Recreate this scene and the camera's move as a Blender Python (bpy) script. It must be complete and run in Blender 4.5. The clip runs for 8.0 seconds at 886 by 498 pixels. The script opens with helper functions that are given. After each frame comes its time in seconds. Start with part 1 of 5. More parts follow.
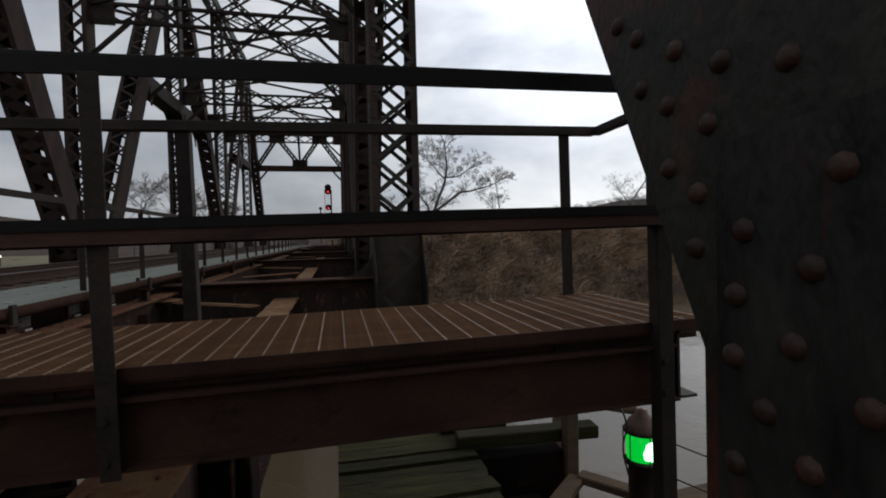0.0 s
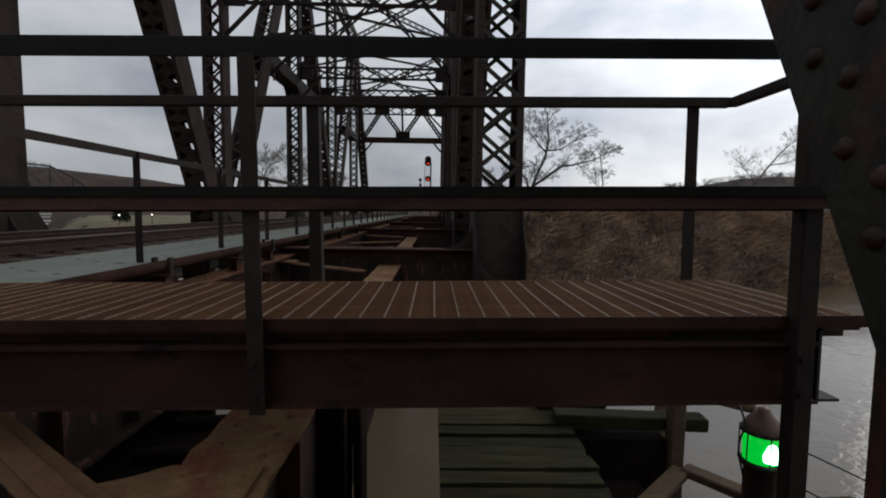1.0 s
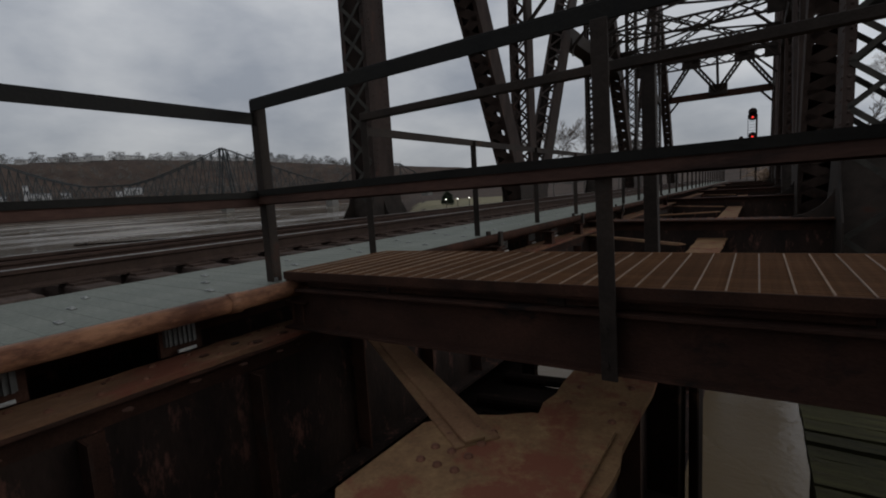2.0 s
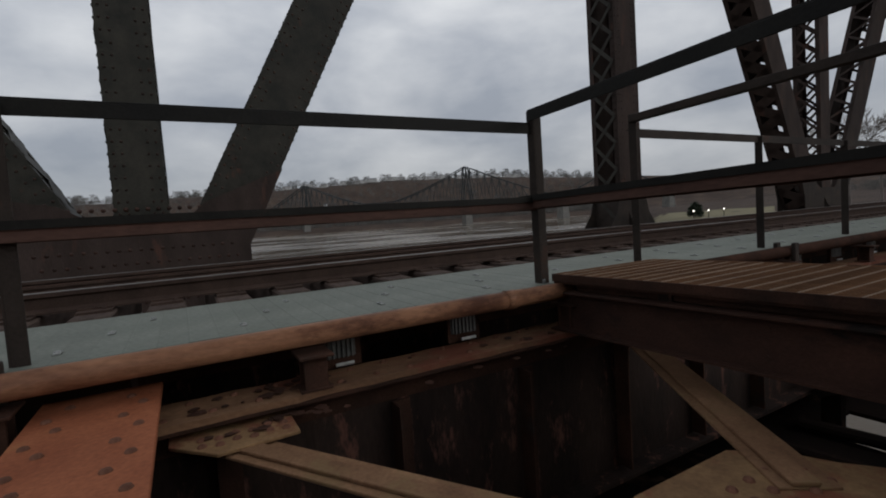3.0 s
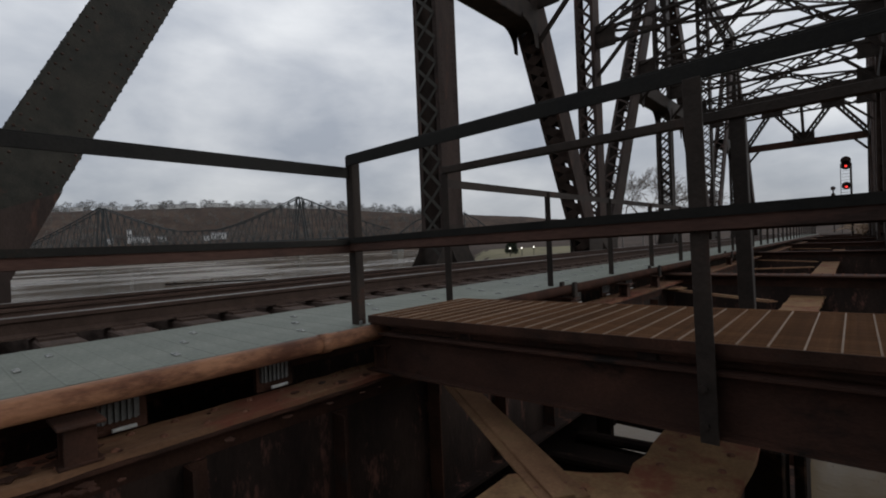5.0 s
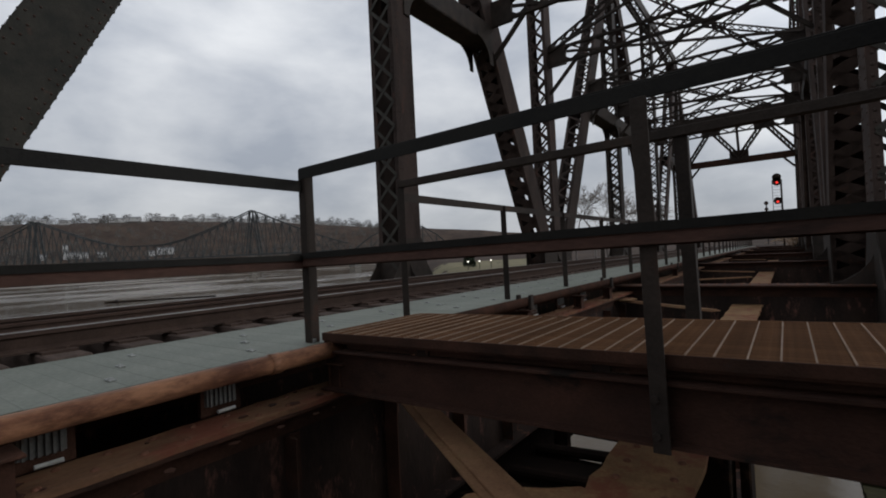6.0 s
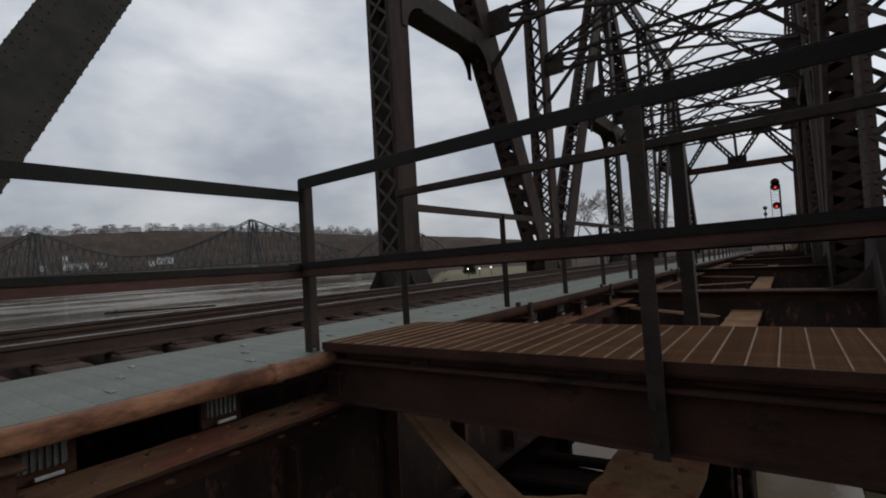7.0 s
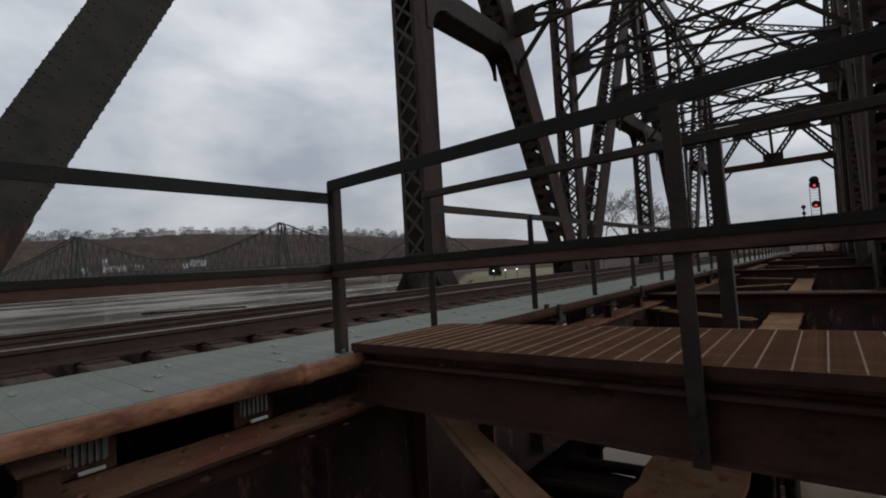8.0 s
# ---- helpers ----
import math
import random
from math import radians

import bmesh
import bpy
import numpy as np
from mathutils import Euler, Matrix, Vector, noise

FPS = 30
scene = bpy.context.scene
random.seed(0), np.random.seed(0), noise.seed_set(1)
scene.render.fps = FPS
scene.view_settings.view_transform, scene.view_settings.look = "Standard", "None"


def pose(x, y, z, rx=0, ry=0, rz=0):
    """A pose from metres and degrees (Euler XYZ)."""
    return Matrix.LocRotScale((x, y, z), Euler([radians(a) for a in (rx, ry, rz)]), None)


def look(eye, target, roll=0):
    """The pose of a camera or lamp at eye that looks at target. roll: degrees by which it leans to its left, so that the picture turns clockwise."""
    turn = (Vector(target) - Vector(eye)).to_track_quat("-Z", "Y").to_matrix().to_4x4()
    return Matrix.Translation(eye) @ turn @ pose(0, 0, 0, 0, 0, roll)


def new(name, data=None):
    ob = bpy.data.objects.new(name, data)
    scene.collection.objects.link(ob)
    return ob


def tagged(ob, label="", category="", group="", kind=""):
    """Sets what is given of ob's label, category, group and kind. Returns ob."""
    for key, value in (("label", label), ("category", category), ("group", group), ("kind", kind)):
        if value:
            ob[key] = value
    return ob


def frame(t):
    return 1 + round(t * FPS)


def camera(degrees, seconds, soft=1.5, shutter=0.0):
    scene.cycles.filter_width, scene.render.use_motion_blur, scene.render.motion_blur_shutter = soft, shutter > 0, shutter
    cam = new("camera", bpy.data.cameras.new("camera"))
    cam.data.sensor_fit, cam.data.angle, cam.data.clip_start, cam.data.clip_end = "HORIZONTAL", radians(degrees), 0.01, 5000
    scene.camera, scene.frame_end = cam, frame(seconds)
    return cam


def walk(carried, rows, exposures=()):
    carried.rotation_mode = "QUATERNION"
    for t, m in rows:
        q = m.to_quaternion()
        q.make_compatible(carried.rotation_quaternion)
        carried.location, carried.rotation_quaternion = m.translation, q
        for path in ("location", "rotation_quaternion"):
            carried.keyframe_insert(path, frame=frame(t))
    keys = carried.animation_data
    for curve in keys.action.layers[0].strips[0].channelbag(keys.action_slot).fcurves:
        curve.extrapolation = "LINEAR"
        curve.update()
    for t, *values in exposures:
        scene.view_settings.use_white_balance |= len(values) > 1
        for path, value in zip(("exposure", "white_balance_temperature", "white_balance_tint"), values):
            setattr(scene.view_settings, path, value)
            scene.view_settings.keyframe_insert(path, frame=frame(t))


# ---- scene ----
cam = camera(86.3, 8.0, soft=1.9)
PATH = [
    (0, (0.13, -0.005, 0.437), (0.569, 1.946, 0.386), -1.3),
    (0.2, (0.128, -0.01, 0.428), (0.686, 1.907, 0.318), -0.2),
    (0.5, (0.112, -0.016, 0.446), (0.679, 1.89, 0.234), 1.6),
    (0.8, (0.062, -0.03, 0.45), (0.331, 1.944, 0.273), 1.8),
    (1, (0.043, -0.02, 0.443), (0.085, 1.973, 0.281), 0.8),
    (1.5, (-0.038, -0.03, 0.44), (-0.44, 1.922, 0.273), 0.1),
    (1.7, (-0.096, -0.028, 0.425), (-0.838, 1.818, 0.213), -1.4),
    (2.8, (-0.285, -0.218, 0.4), (-1.892, 0.965, 0.276), -3.8),
    (3, (-0.325, -0.244, 0.371), (-2.072, 0.722, 0.247), -3.8),
    (3.5, (-0.376, -0.294, 0.349), (-2.276, 0.236, 0.021), -4.5),
    (4, (-0.297, -0.244, 0.409), (-2.104, 0.605, 0.288), -3.3),
    (4.5, (-0.245, -0.205, 0.419), (-1.814, 1.034, 0.363), -4.5),
    (5, (-0.209, -0.182, 0.427), (-1.524, 1.325, 0.405), -2.4),
    (5.2, (-0.211, -0.173, 0.423), (-1.465, 1.385, 0.418), -2.6),
    (6.3, (-0.218, -0.151, 0.435), (-1.387, 1.471, 0.473), -2.8),
    (6.5, (-0.204, -0.16, 0.421), (-1.372, 1.463, 0.472), -2.9),
    (7, (-0.203, -0.162, 0.439), (-1.376, 1.457, 0.498), -3.3),
    (7.5, (-0.197, -0.176, 0.454), (-1.394, 1.423, 0.557), -3.6),
    (8, (-0.229, -0.159, 0.436), (-1.486, 1.395, 0.509), -3.4),
]
walk(cam, [(t, look(eye, target, roll)) for t, eye, target, roll in PATH],
     exposures=[(0, -0.07), (0.5, 0.2), (1, -0.12), (1.7, -0.37), (2.8, -0.12), (3, -0.07), (3.5, 0.5), (4, 0.03), (4.5, 0.03), (5.2, 0.13), (6.5, 0.11), (7.5, 0.02), (8, 0.08)])

# ---------------------------------------------------------------- world and light
world = bpy.data.worlds.new("overcast_sky")
scene.world = world
world.use_nodes = True
wn, wl = world.node_tree.nodes, world.node_tree.links
wn.clear()
w_out = wn.new("ShaderNodeOutputWorld")
w_bg = wn.new("ShaderNodeBackground")
w_bg.inputs["Strength"].default_value = 1.0
w_sky = wn.new("ShaderNodeTexSky")
w_sky.sky_type = "NISHITA"
w_sky.sun_disc = False
w_sky.sun_elevation = radians(21)
w_sky.sun_rotation = radians(57)
w_gain = wn.new("ShaderNodeVectorMath")
w_gain.operation = "SCALE"
w_gain.inputs["Scale"].default_value = 0.06
w_tc = wn.new("ShaderNodeTexCoord")
w_map = wn.new("ShaderNodeMapping")
w_map.inputs["Scale"].default_value = (1.0, 1.0, 2.2)
w_n1 = wn.new("ShaderNodeTexNoise")
w_n1.inputs["Scale"].default_value = 3.4
w_n1.inputs["Detail"].default_value = 7.0
w_n1.inputs["Roughness"].default_value = 0.52
w_n1.inputs["Distortion"].default_value = 0.15
w_ramp = wn.new("ShaderNodeValToRGB")
w_ramp.color_ramp.elements[0].position = 0.34
w_ramp.color_ramp.elements[0].color = (0.39, 0.425, 0.49, 1)
w_ramp.color_ramp.elements[1].position = 0.72
w_ramp.color_ramp.elements[1].color = (0.76, 0.78, 0.81, 1)
w_mix = wn.new("ShaderNodeMixRGB")
w_mix.inputs["Fac"].default_value = 0.9
wl.new(w_tc.outputs["Generated"], w_map.inputs["Vector"])
wl.new(w_map.outputs["Vector"], w_n1.inputs["Vector"])
wl.new(w_n1.outputs["Fac"], w_ramp.inputs["Fac"])
wl.new(w_sky.outputs["Color"], w_gain.inputs[0])
wl.new(w_gain.outputs["Vector"], w_mix.inputs["Color1"])
wl.new(w_ramp.outputs["Color"], w_mix.inputs["Color2"])
# the cloud is thinner, and brighter, round the hidden sun
w_sun = wn.new("ShaderNodeVectorMath")
w_sun.operation = "DOT_PRODUCT"
w_sun.inputs[1].default_value = Vector((0.78, 0.50, 0.36)).normalized()
w_glow = wn.new("ShaderNodeMapRange")
w_glow.interpolation_type = "SMOOTHSTEP"
w_glow.inputs["From Min"].default_value, w_glow.inputs["From Max"].default_value = 0.42, 1.0
w_glow.inputs["To Min"].default_value, w_glow.inputs["To Max"].default_value = 1.0, 2.0
w_thin = wn.new("ShaderNodeVectorMath")
w_thin.operation = "SCALE"
wl.new(w_tc.outputs["Generated"], w_sun.inputs[0])
wl.new(w_sun.outputs["Value"], w_glow.inputs["Value"])
wl.new(w_mix.outputs["Color"], w_thin.inputs[0])
wl.new(w_glow.outputs["Result"], w_thin.inputs["Scale"])
# lower cloud is thicker and greyer
w_sep = wn.new("ShaderNodeSeparateXYZ")
w_low = wn.new("ShaderNodeMapRange")
w_low.inputs["From Min"].default_value, w_low.inputs["From Max"].default_value = 0.02, 0.42
w_low.inputs["To Min"].default_value, w_low.inputs["To Max"].default_value = 0.73, 1.08
w_deep = wn.new("ShaderNodeVectorMath")
w_deep.operation = "SCALE"
wl.new(w_tc.outputs["Generated"], w_sep.inputs[0])
wl.new(w_sep.outputs["Z"], w_low.inputs["Value"])
wl.new(w_thin.outputs["Vector"], w_deep.inputs[0])
wl.new(w_low.outputs["Result"], w_deep.inputs["Scale"])
wl.new(w_deep.outputs["Vector"], w_bg.inputs["Color"])
wl.new(w_bg.outputs["Background"], w_out.inputs["Surface"])

sun = new("sun", bpy.data.lights.new("sun", "SUN"))
sun.data.energy = 0.3
sun.data.angle = radians(25)
sun.data.color = (1.0, 0.96, 0.9)
sun.matrix_world = look((78, 50, 36), (0, 0, 0))

# ---------------------------------------------------------------- materials


def material(name, dark, light, scale=6.0, rough=0.75, metal=0.0, bump=0.25, fine=70.0, spots=None, spot_at=0.6, stretch=(1, 1, 1), spot_scale=3.0, vary_by=0.14):
    """Two-scale mottled surface; spots: a third colour of rust, dirt or moss in patches."""
    m = bpy.data.materials.new(name)
    m.use_nodes = True
    n, l = m.node_tree.nodes, m.node_tree.links
    b = n["Principled BSDF"]
    tc = n.new("ShaderNodeTexCoord")
    mp = n.new("ShaderNodeMapping")
    mp.inputs["Scale"].default_value = stretch
    l.new(tc.outputs["Object"], mp.inputs["Vector"])
    n1 = n.new("ShaderNodeTexNoise")
    n1.inputs["Scale"].default_value = scale
    n1.inputs["Detail"].default_value = 6
    n1.inputs["Roughness"].default_value = 0.62
    n2 = n.new("ShaderNodeTexNoise")
    n2.inputs["Scale"].default_value = fine
    n2.inputs["Detail"].default_value = 3
    for k in (n1, n2):
        l.new(mp.outputs["Vector"], k.inputs["Vector"])
    ramp = n.new("ShaderNodeValToRGB")
    ramp.color_ramp.elements[0].position, ramp.color_ramp.elements[1].position = 0.32, 0.68
    ramp.color_ramp.elements[0].color, ramp.color_ramp.elements[1].color = (*dark, 1), (*light, 1)
    l.new(n1.outputs["Fac"], ramp.inputs["Fac"])
    col = ramp.outputs["Color"]
    grain = n.new("ShaderNodeMixRGB")
    grain.blend_type = "OVERLAY"
    grain.inputs["Fac"].default_value = 0.35
    l.new(col, grain.inputs["Color1"])
    l.new(n2.outputs["Fac"], grain.inputs["Color2"])
    col = grain.outputs["Color"]
    info = n.new("ShaderNodeObjectInfo")
    vary = n.new("ShaderNodeHueSaturation")
    rng = n.new("ShaderNodeMapRange")
    rng.inputs["To Min"].default_value, rng.inputs["To Max"].default_value = 1 - vary_by, 1 + vary_by
    l.new(info.outputs["Random"], rng.inputs["Value"])
    l.new(rng.outputs["Result"], vary.inputs["Value"])
    l.new(col, vary.inputs["Color"])
    col = vary.outputs["Color"]
    if spots:
        n3 = n.new("ShaderNodeTexNoise")
        n3.inputs["Scale"].default_value = spot_scale
        n3.inputs["Detail"].default_value = 8
        n3.inputs["Roughness"].default_value = 0.7
        l.new(mp.outputs["Vector"], n3.inputs["Vector"])
        r3 = n.new("ShaderNodeValToRGB")
        r3.color_ramp.elements[0].position, r3.color_ramp.elements[1].position = spot_at, spot_at + 0.1
        l.new(n3.outputs["Fac"], r3.inputs["Fac"])
        mx = n.new("ShaderNodeMixRGB")
        l.new(r3.outputs["Color"], mx.inputs["Fac"])
        l.new(col, mx.inputs["Color1"])
        mx.inputs["Color2"].default_value = (*spots, 1)
        col = mx.outputs["Color"]
    l.new(col, b.inputs["Base Color"])
    rr = n.new("ShaderNodeMapRange")
    rr.inputs["To Min"].default_value, rr.inputs["To Max"].default_value = max(0.05, rough - 0.14), min(1.0, rough + 0.12)
    l.new(n1.outputs["Fac"], rr.inputs["Value"])
    l.new(rr.outputs["Result"], b.inputs["Roughness"])
    b.inputs["Metallic"].default_value = metal
    b.inputs["Specular IOR Level"].default_value = 0.17
    if bump:
        bp = n.new("ShaderNodeBump")
        bp.inputs["Strength"].default_value = bump
        bp.inputs["Distance"].default_value = 0.01
        add = n.new("ShaderNodeMath")
        l.new(n1.outputs["Fac"], add.inputs[0])
        l.new(n2.outputs["Fac"], add.inputs[1])
        l.new(add.outputs["Value"], bp.inputs["Height"])
        l.new(bp.outputs["Normal"], b.inputs["Normal"])
    return m


STEEL = material("weathered_dark_steel", (0.020, 0.0155, 0.013), (0.047, 0.036, 0.029), 3.0, 0.7, 0.0, 0.25, 60, (0.062, 0.032, 0.023), 0.60)
# Grey-green lightened so lacing bars stand out as if lit; also the side channel.
LACE = material("lightened_grey_green_steel", (0.030, 0.028, 0.023), (0.062, 0.056, 0.047), 4.0, 0.65, 0.0, 0.2, 50, (0.070, 0.040, 0.028), 0.60)
BEAM = material("sooty_brown_channel", (0.026, 0.0130, 0.0095), (0.066, 0.031, 0.021), 1.6, 0.8, 0.0, 0.3, 60, (0.016, 0.0115, 0.0095), 0.55, (1, 1, 1.6), 1.8)
REDSTEEL = material("red_brown_weathered_steel", (0.024, 0.0165, 0.0135), (0.062, 0.043, 0.036), 2.2, 0.78, 0.0, 0.25, 60, (0.085, 0.042, 0.030), 0.58, (1, 1, 0.35))
# Near-black with brown patches, shared by steel, masonry and timber.
PLAINBLACK = material("plain_near_black", (0.007, 0.005, 0.004), (0.018, 0.011, 0.008), 2.0, 0.9, 0.0, 0.5, 50, (0.050, 0.028, 0.018), 0.58)
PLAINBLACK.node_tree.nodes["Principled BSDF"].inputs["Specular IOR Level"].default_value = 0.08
PAINT = material("flaking_grey_green_paint", (0.018, 0.018, 0.014), (0.044, 0.040, 0.031), 4.0, 0.62, 0.0, 0.3, 50, (0.075, 0.034, 0.022), 0.63)
GUSSET = material("rust_bled_dark_paint", (0.010, 0.010, 0.008), (0.032, 0.030, 0.023), 6.0, 0.5, 0.0, 0.5, 50, (0.075, 0.025, 0.016), 0.50, (1, 1, 0.6), 2.2)
COVER = material("mottled_dark_grey_paint", (0.009, 0.0088, 0.008), (0.031, 0.030, 0.026), 7.0, 0.45, 0.0, 0.6, 45, (0.066, 0.022, 0.014), 0.52, (1, 1, 0.4), 3.0)
RUSTBRACE = material("red_brown_dusted_brace", (0.15, 0.078, 0.042), (0.25, 0.140, 0.076), 4.0, 0.85, 0.0, 0.25, 60, (0.20, 0.125, 0.062), 0.52)
RAILBROWN = material("dull_brown_rusted_rail", (0.050, 0.027, 0.021), (0.100, 0.054, 0.041), 5.0, 0.75, 0.0, 0.25, 70, (0.030, 0.020, 0.017), 0.58, (0.3, 0.3, 1))
# Paleness put in to show the bolts catching light.
BOLTPALE = material("pale_lit_bolt", (0.26, 0.265, 0.25), (0.36, 0.365, 0.35), 9.0, 0.45, 0.3, 0.05)
GUSSETRIVET = material("rust_tinted_rivet", (0.020, 0.012, 0.0095), (0.056, 0.027, 0.019), 25.0, 0.42, 0.0, 0.15, vary_by=0.45)
OLDRIVET = material("dull_rust_rivet", (0.11, 0.048, 0.030), (0.17, 0.08, 0.05), 20.0, 0.8, 0.0, 0.1)
BROWN = material("brown_rusted_steel", (0.030, 0.016, 0.011), (0.074, 0.034, 0.022), 4.0, 0.82, 0.0, 0.3, 80, (0.04, 0.03, 0.026), 0.6)
RAILBLACK = material("near_black_angle_iron", (0.007, 0.0065, 0.0055), (0.018, 0.0165, 0.0135), 4.0, 0.6, 0.0, 0.2, 60, (0.028, 0.017, 0.012), 0.64)
# Near-black with rust-coloured patches, for webs, bearers, signal heads and lantern base.
BLACK = material("rust_streaked_black_steel", (0.016, 0.0105, 0.0085), (0.040, 0.025, 0.019), 3.0, 0.75, 0.0, 0.4, 50, (0.135, 0.062, 0.045), 0.56, (1, 1, 0.35), 8.0)
ORANGE = material("orange_rusted_plate", (0.215, 0.066, 0.030), (0.32, 0.110, 0.052), 3.0, 0.8, 0.0, 0.14, 60, (0.33, 0.15, 0.06), 0.60)
OCHRE = material("ochre_dusted_rust", (0.15, 0.085, 0.043), (0.25, 0.150, 0.074), 5.0, 0.85, 0.0, 0.22, 60, (0.17, 0.062, 0.036), 0.50)
GIRDERTOP = material("red_brown_flaked_girder_plate", (0.105, 0.056, 0.032), (0.205, 0.113, 0.062), 3.5, 0.85, 0.0, 0.4, 60, (0.155, 0.056, 0.034), 0.50, (1, 0.5, 1), 2.5)
PIPE = material("rusted_orange_pipe", (0.17, 0.076, 0.042), (0.33, 0.165, 0.092), 6.0, 0.5, 0.0, 0.35, 60, (0.105, 0.045, 0.028), 0.545, (1, 0.35, 1), 3.2)
GRATE = material("rusted_grating_steel", (0.12, 0.060, 0.030), (0.235, 0.120, 0.060), 4.0, 0.8, 0.0, 0.2, 60, (0.09, 0.045, 0.03), 0.6)
RODS = material("worn_bright_cross_rods", (0.17, 0.105, 0.065), (0.30, 0.21, 0.145), 9.0, 0.5, 0.2, 0.1)
WALK = material("pale_green_grey_walk_panel", (0.152, 0.165, 0.138), (0.220, 0.233, 0.198), 2.6, 0.62, 0.0, 0.15, 40, (0.135, 0.136, 0.110), 0.58, vary_by=0.045)
RAILSTEEL = material("brown_rail_steel", (0.040, 0.025, 0.019), (0.072, 0.046, 0.035), 6.0, 0.75, 0.0, 0.15)
RAILTOP = material("polished_rail_head", (0.20, 0.19, 0.185), (0.32, 0.31, 0.30), 8.0, 0.42, 0.7, 0.03)
TIE = material("grey_creosoted_tie", (0.055, 0.038, 0.031), (0.120, 0.086, 0.070), 9.0, 0.9, 0.0, 0.5, 60, stretch=(0.3, 2, 2))
GALV = material("dull_galvanised_sheet", (0.13, 0.132, 0.125), (0.22, 0.222, 0.215), 9.0, 0.6, 0.2, 0.1, 60, (0.12, 0.075, 0.05), 0.6)
WHITE = material("white_painted_tag", (0.42, 0.42, 0.40), (0.58, 0.58, 0.56), 9.0, 0.6)
MOSSWOOD = material("mossy_green_timber", (0.010, 0.0095, 0.0035), (0.055, 0.050, 0.017), 8.0, 0.9, 0.0, 1.0, 60, (0.020, 0.015, 0.011), 0.52, (0.3, 3.2, 3.2), 4.0, vary_by=0.45)
TIMBER = material("weathered_tan_timber", (0.070, 0.046, 0.029), (0.135, 0.092, 0.058), 6.0, 0.9, 0.0, 0.5, 50, stretch=(0.4, 2, 2))
RUBBER = material("black_cable_sheath", (0.012, 0.012, 0.012), (0.022, 0.022, 0.022), 9.0, 0.6, bump=0)
COPPERCAP = material("tarnished_brown_cap", (0.12, 0.075, 0.06), (0.20, 0.13, 0.10), 8.0, 0.5, 0.3, 0.1)
BARK = material("grey_brown_bark", (0.10, 0.085, 0.075), (0.17, 0.15, 0.135), 6.0, 0.9, 0.0, 0.4)
TWIG = material("pale_bare_twigs", (0.17, 0.15, 0.135), (0.26, 0.235, 0.21), 4.0, 0.9, bump=0)
BRUSH = material("dry_brown_brush", (0.075, 0.050, 0.034), (0.40, 0.275, 0.18), 0.22, 0.95, bump=0)
WOODS = material("leafless_grey_brown_woods", (0.065, 0.062, 0.056), (0.15, 0.142, 0.130), 0.035, 0.95, bump=0)
CONCRETE = material("stained_pale_concrete", (0.11, 0.105, 0.095), (0.18, 0.172, 0.155), 0.3, 0.9, 0.0, 0.2)
FARSTEEL = material("dark_grey_far_steel", (0.038, 0.042, 0.043), (0.058, 0.062, 0.062), 0.2, 0.8, bump=0)
HOUSEWALL = material("light_house_siding", (0.34, 0.34, 0.33), (0.50, 0.49, 0.47), 0.2, 0.8, bump=0)
ROOF = material("grey_roof_shingle", (0.12, 0.12, 0.125), (0.2, 0.2, 0.2), 0.3, 0.9, bump=0)
DARKGLASS = material("dark_window_glass", (0.02, 0.022, 0.025), (0.03, 0.033, 0.037), 0.3, 0.15, bump=0)


def glowing(name, colour, strength):
    m = bpy.data.materials.new(name)
    m.use_nodes = True
    b = m.node_tree.nodes["Principled BSDF"]
    b.inputs["Base Color"].default_value = (*[c * 0.5 for c in colour], 1)
    b.inputs["Emission Color"].default_value = (*colour, 1)
    b.inputs["Emission Strength"].default_value = strength
    b.inputs["Roughness"].default_value = 0.2
    return m


GREEN = glowing("lit_green_lens", (0.0, 0.85, 0.06), 0.62)
GREENCORE = glowing("lit_green_bulb", (0.45, 1.0, 0.62), 7.0)
REDLAMP = glowing("lit_red_lens", (1.0, 0.05, 0.04), 1.3)
LAMPGLOW = glowing("lit_white_lamp", (1.0, 0.95, 0.85), 2.5)


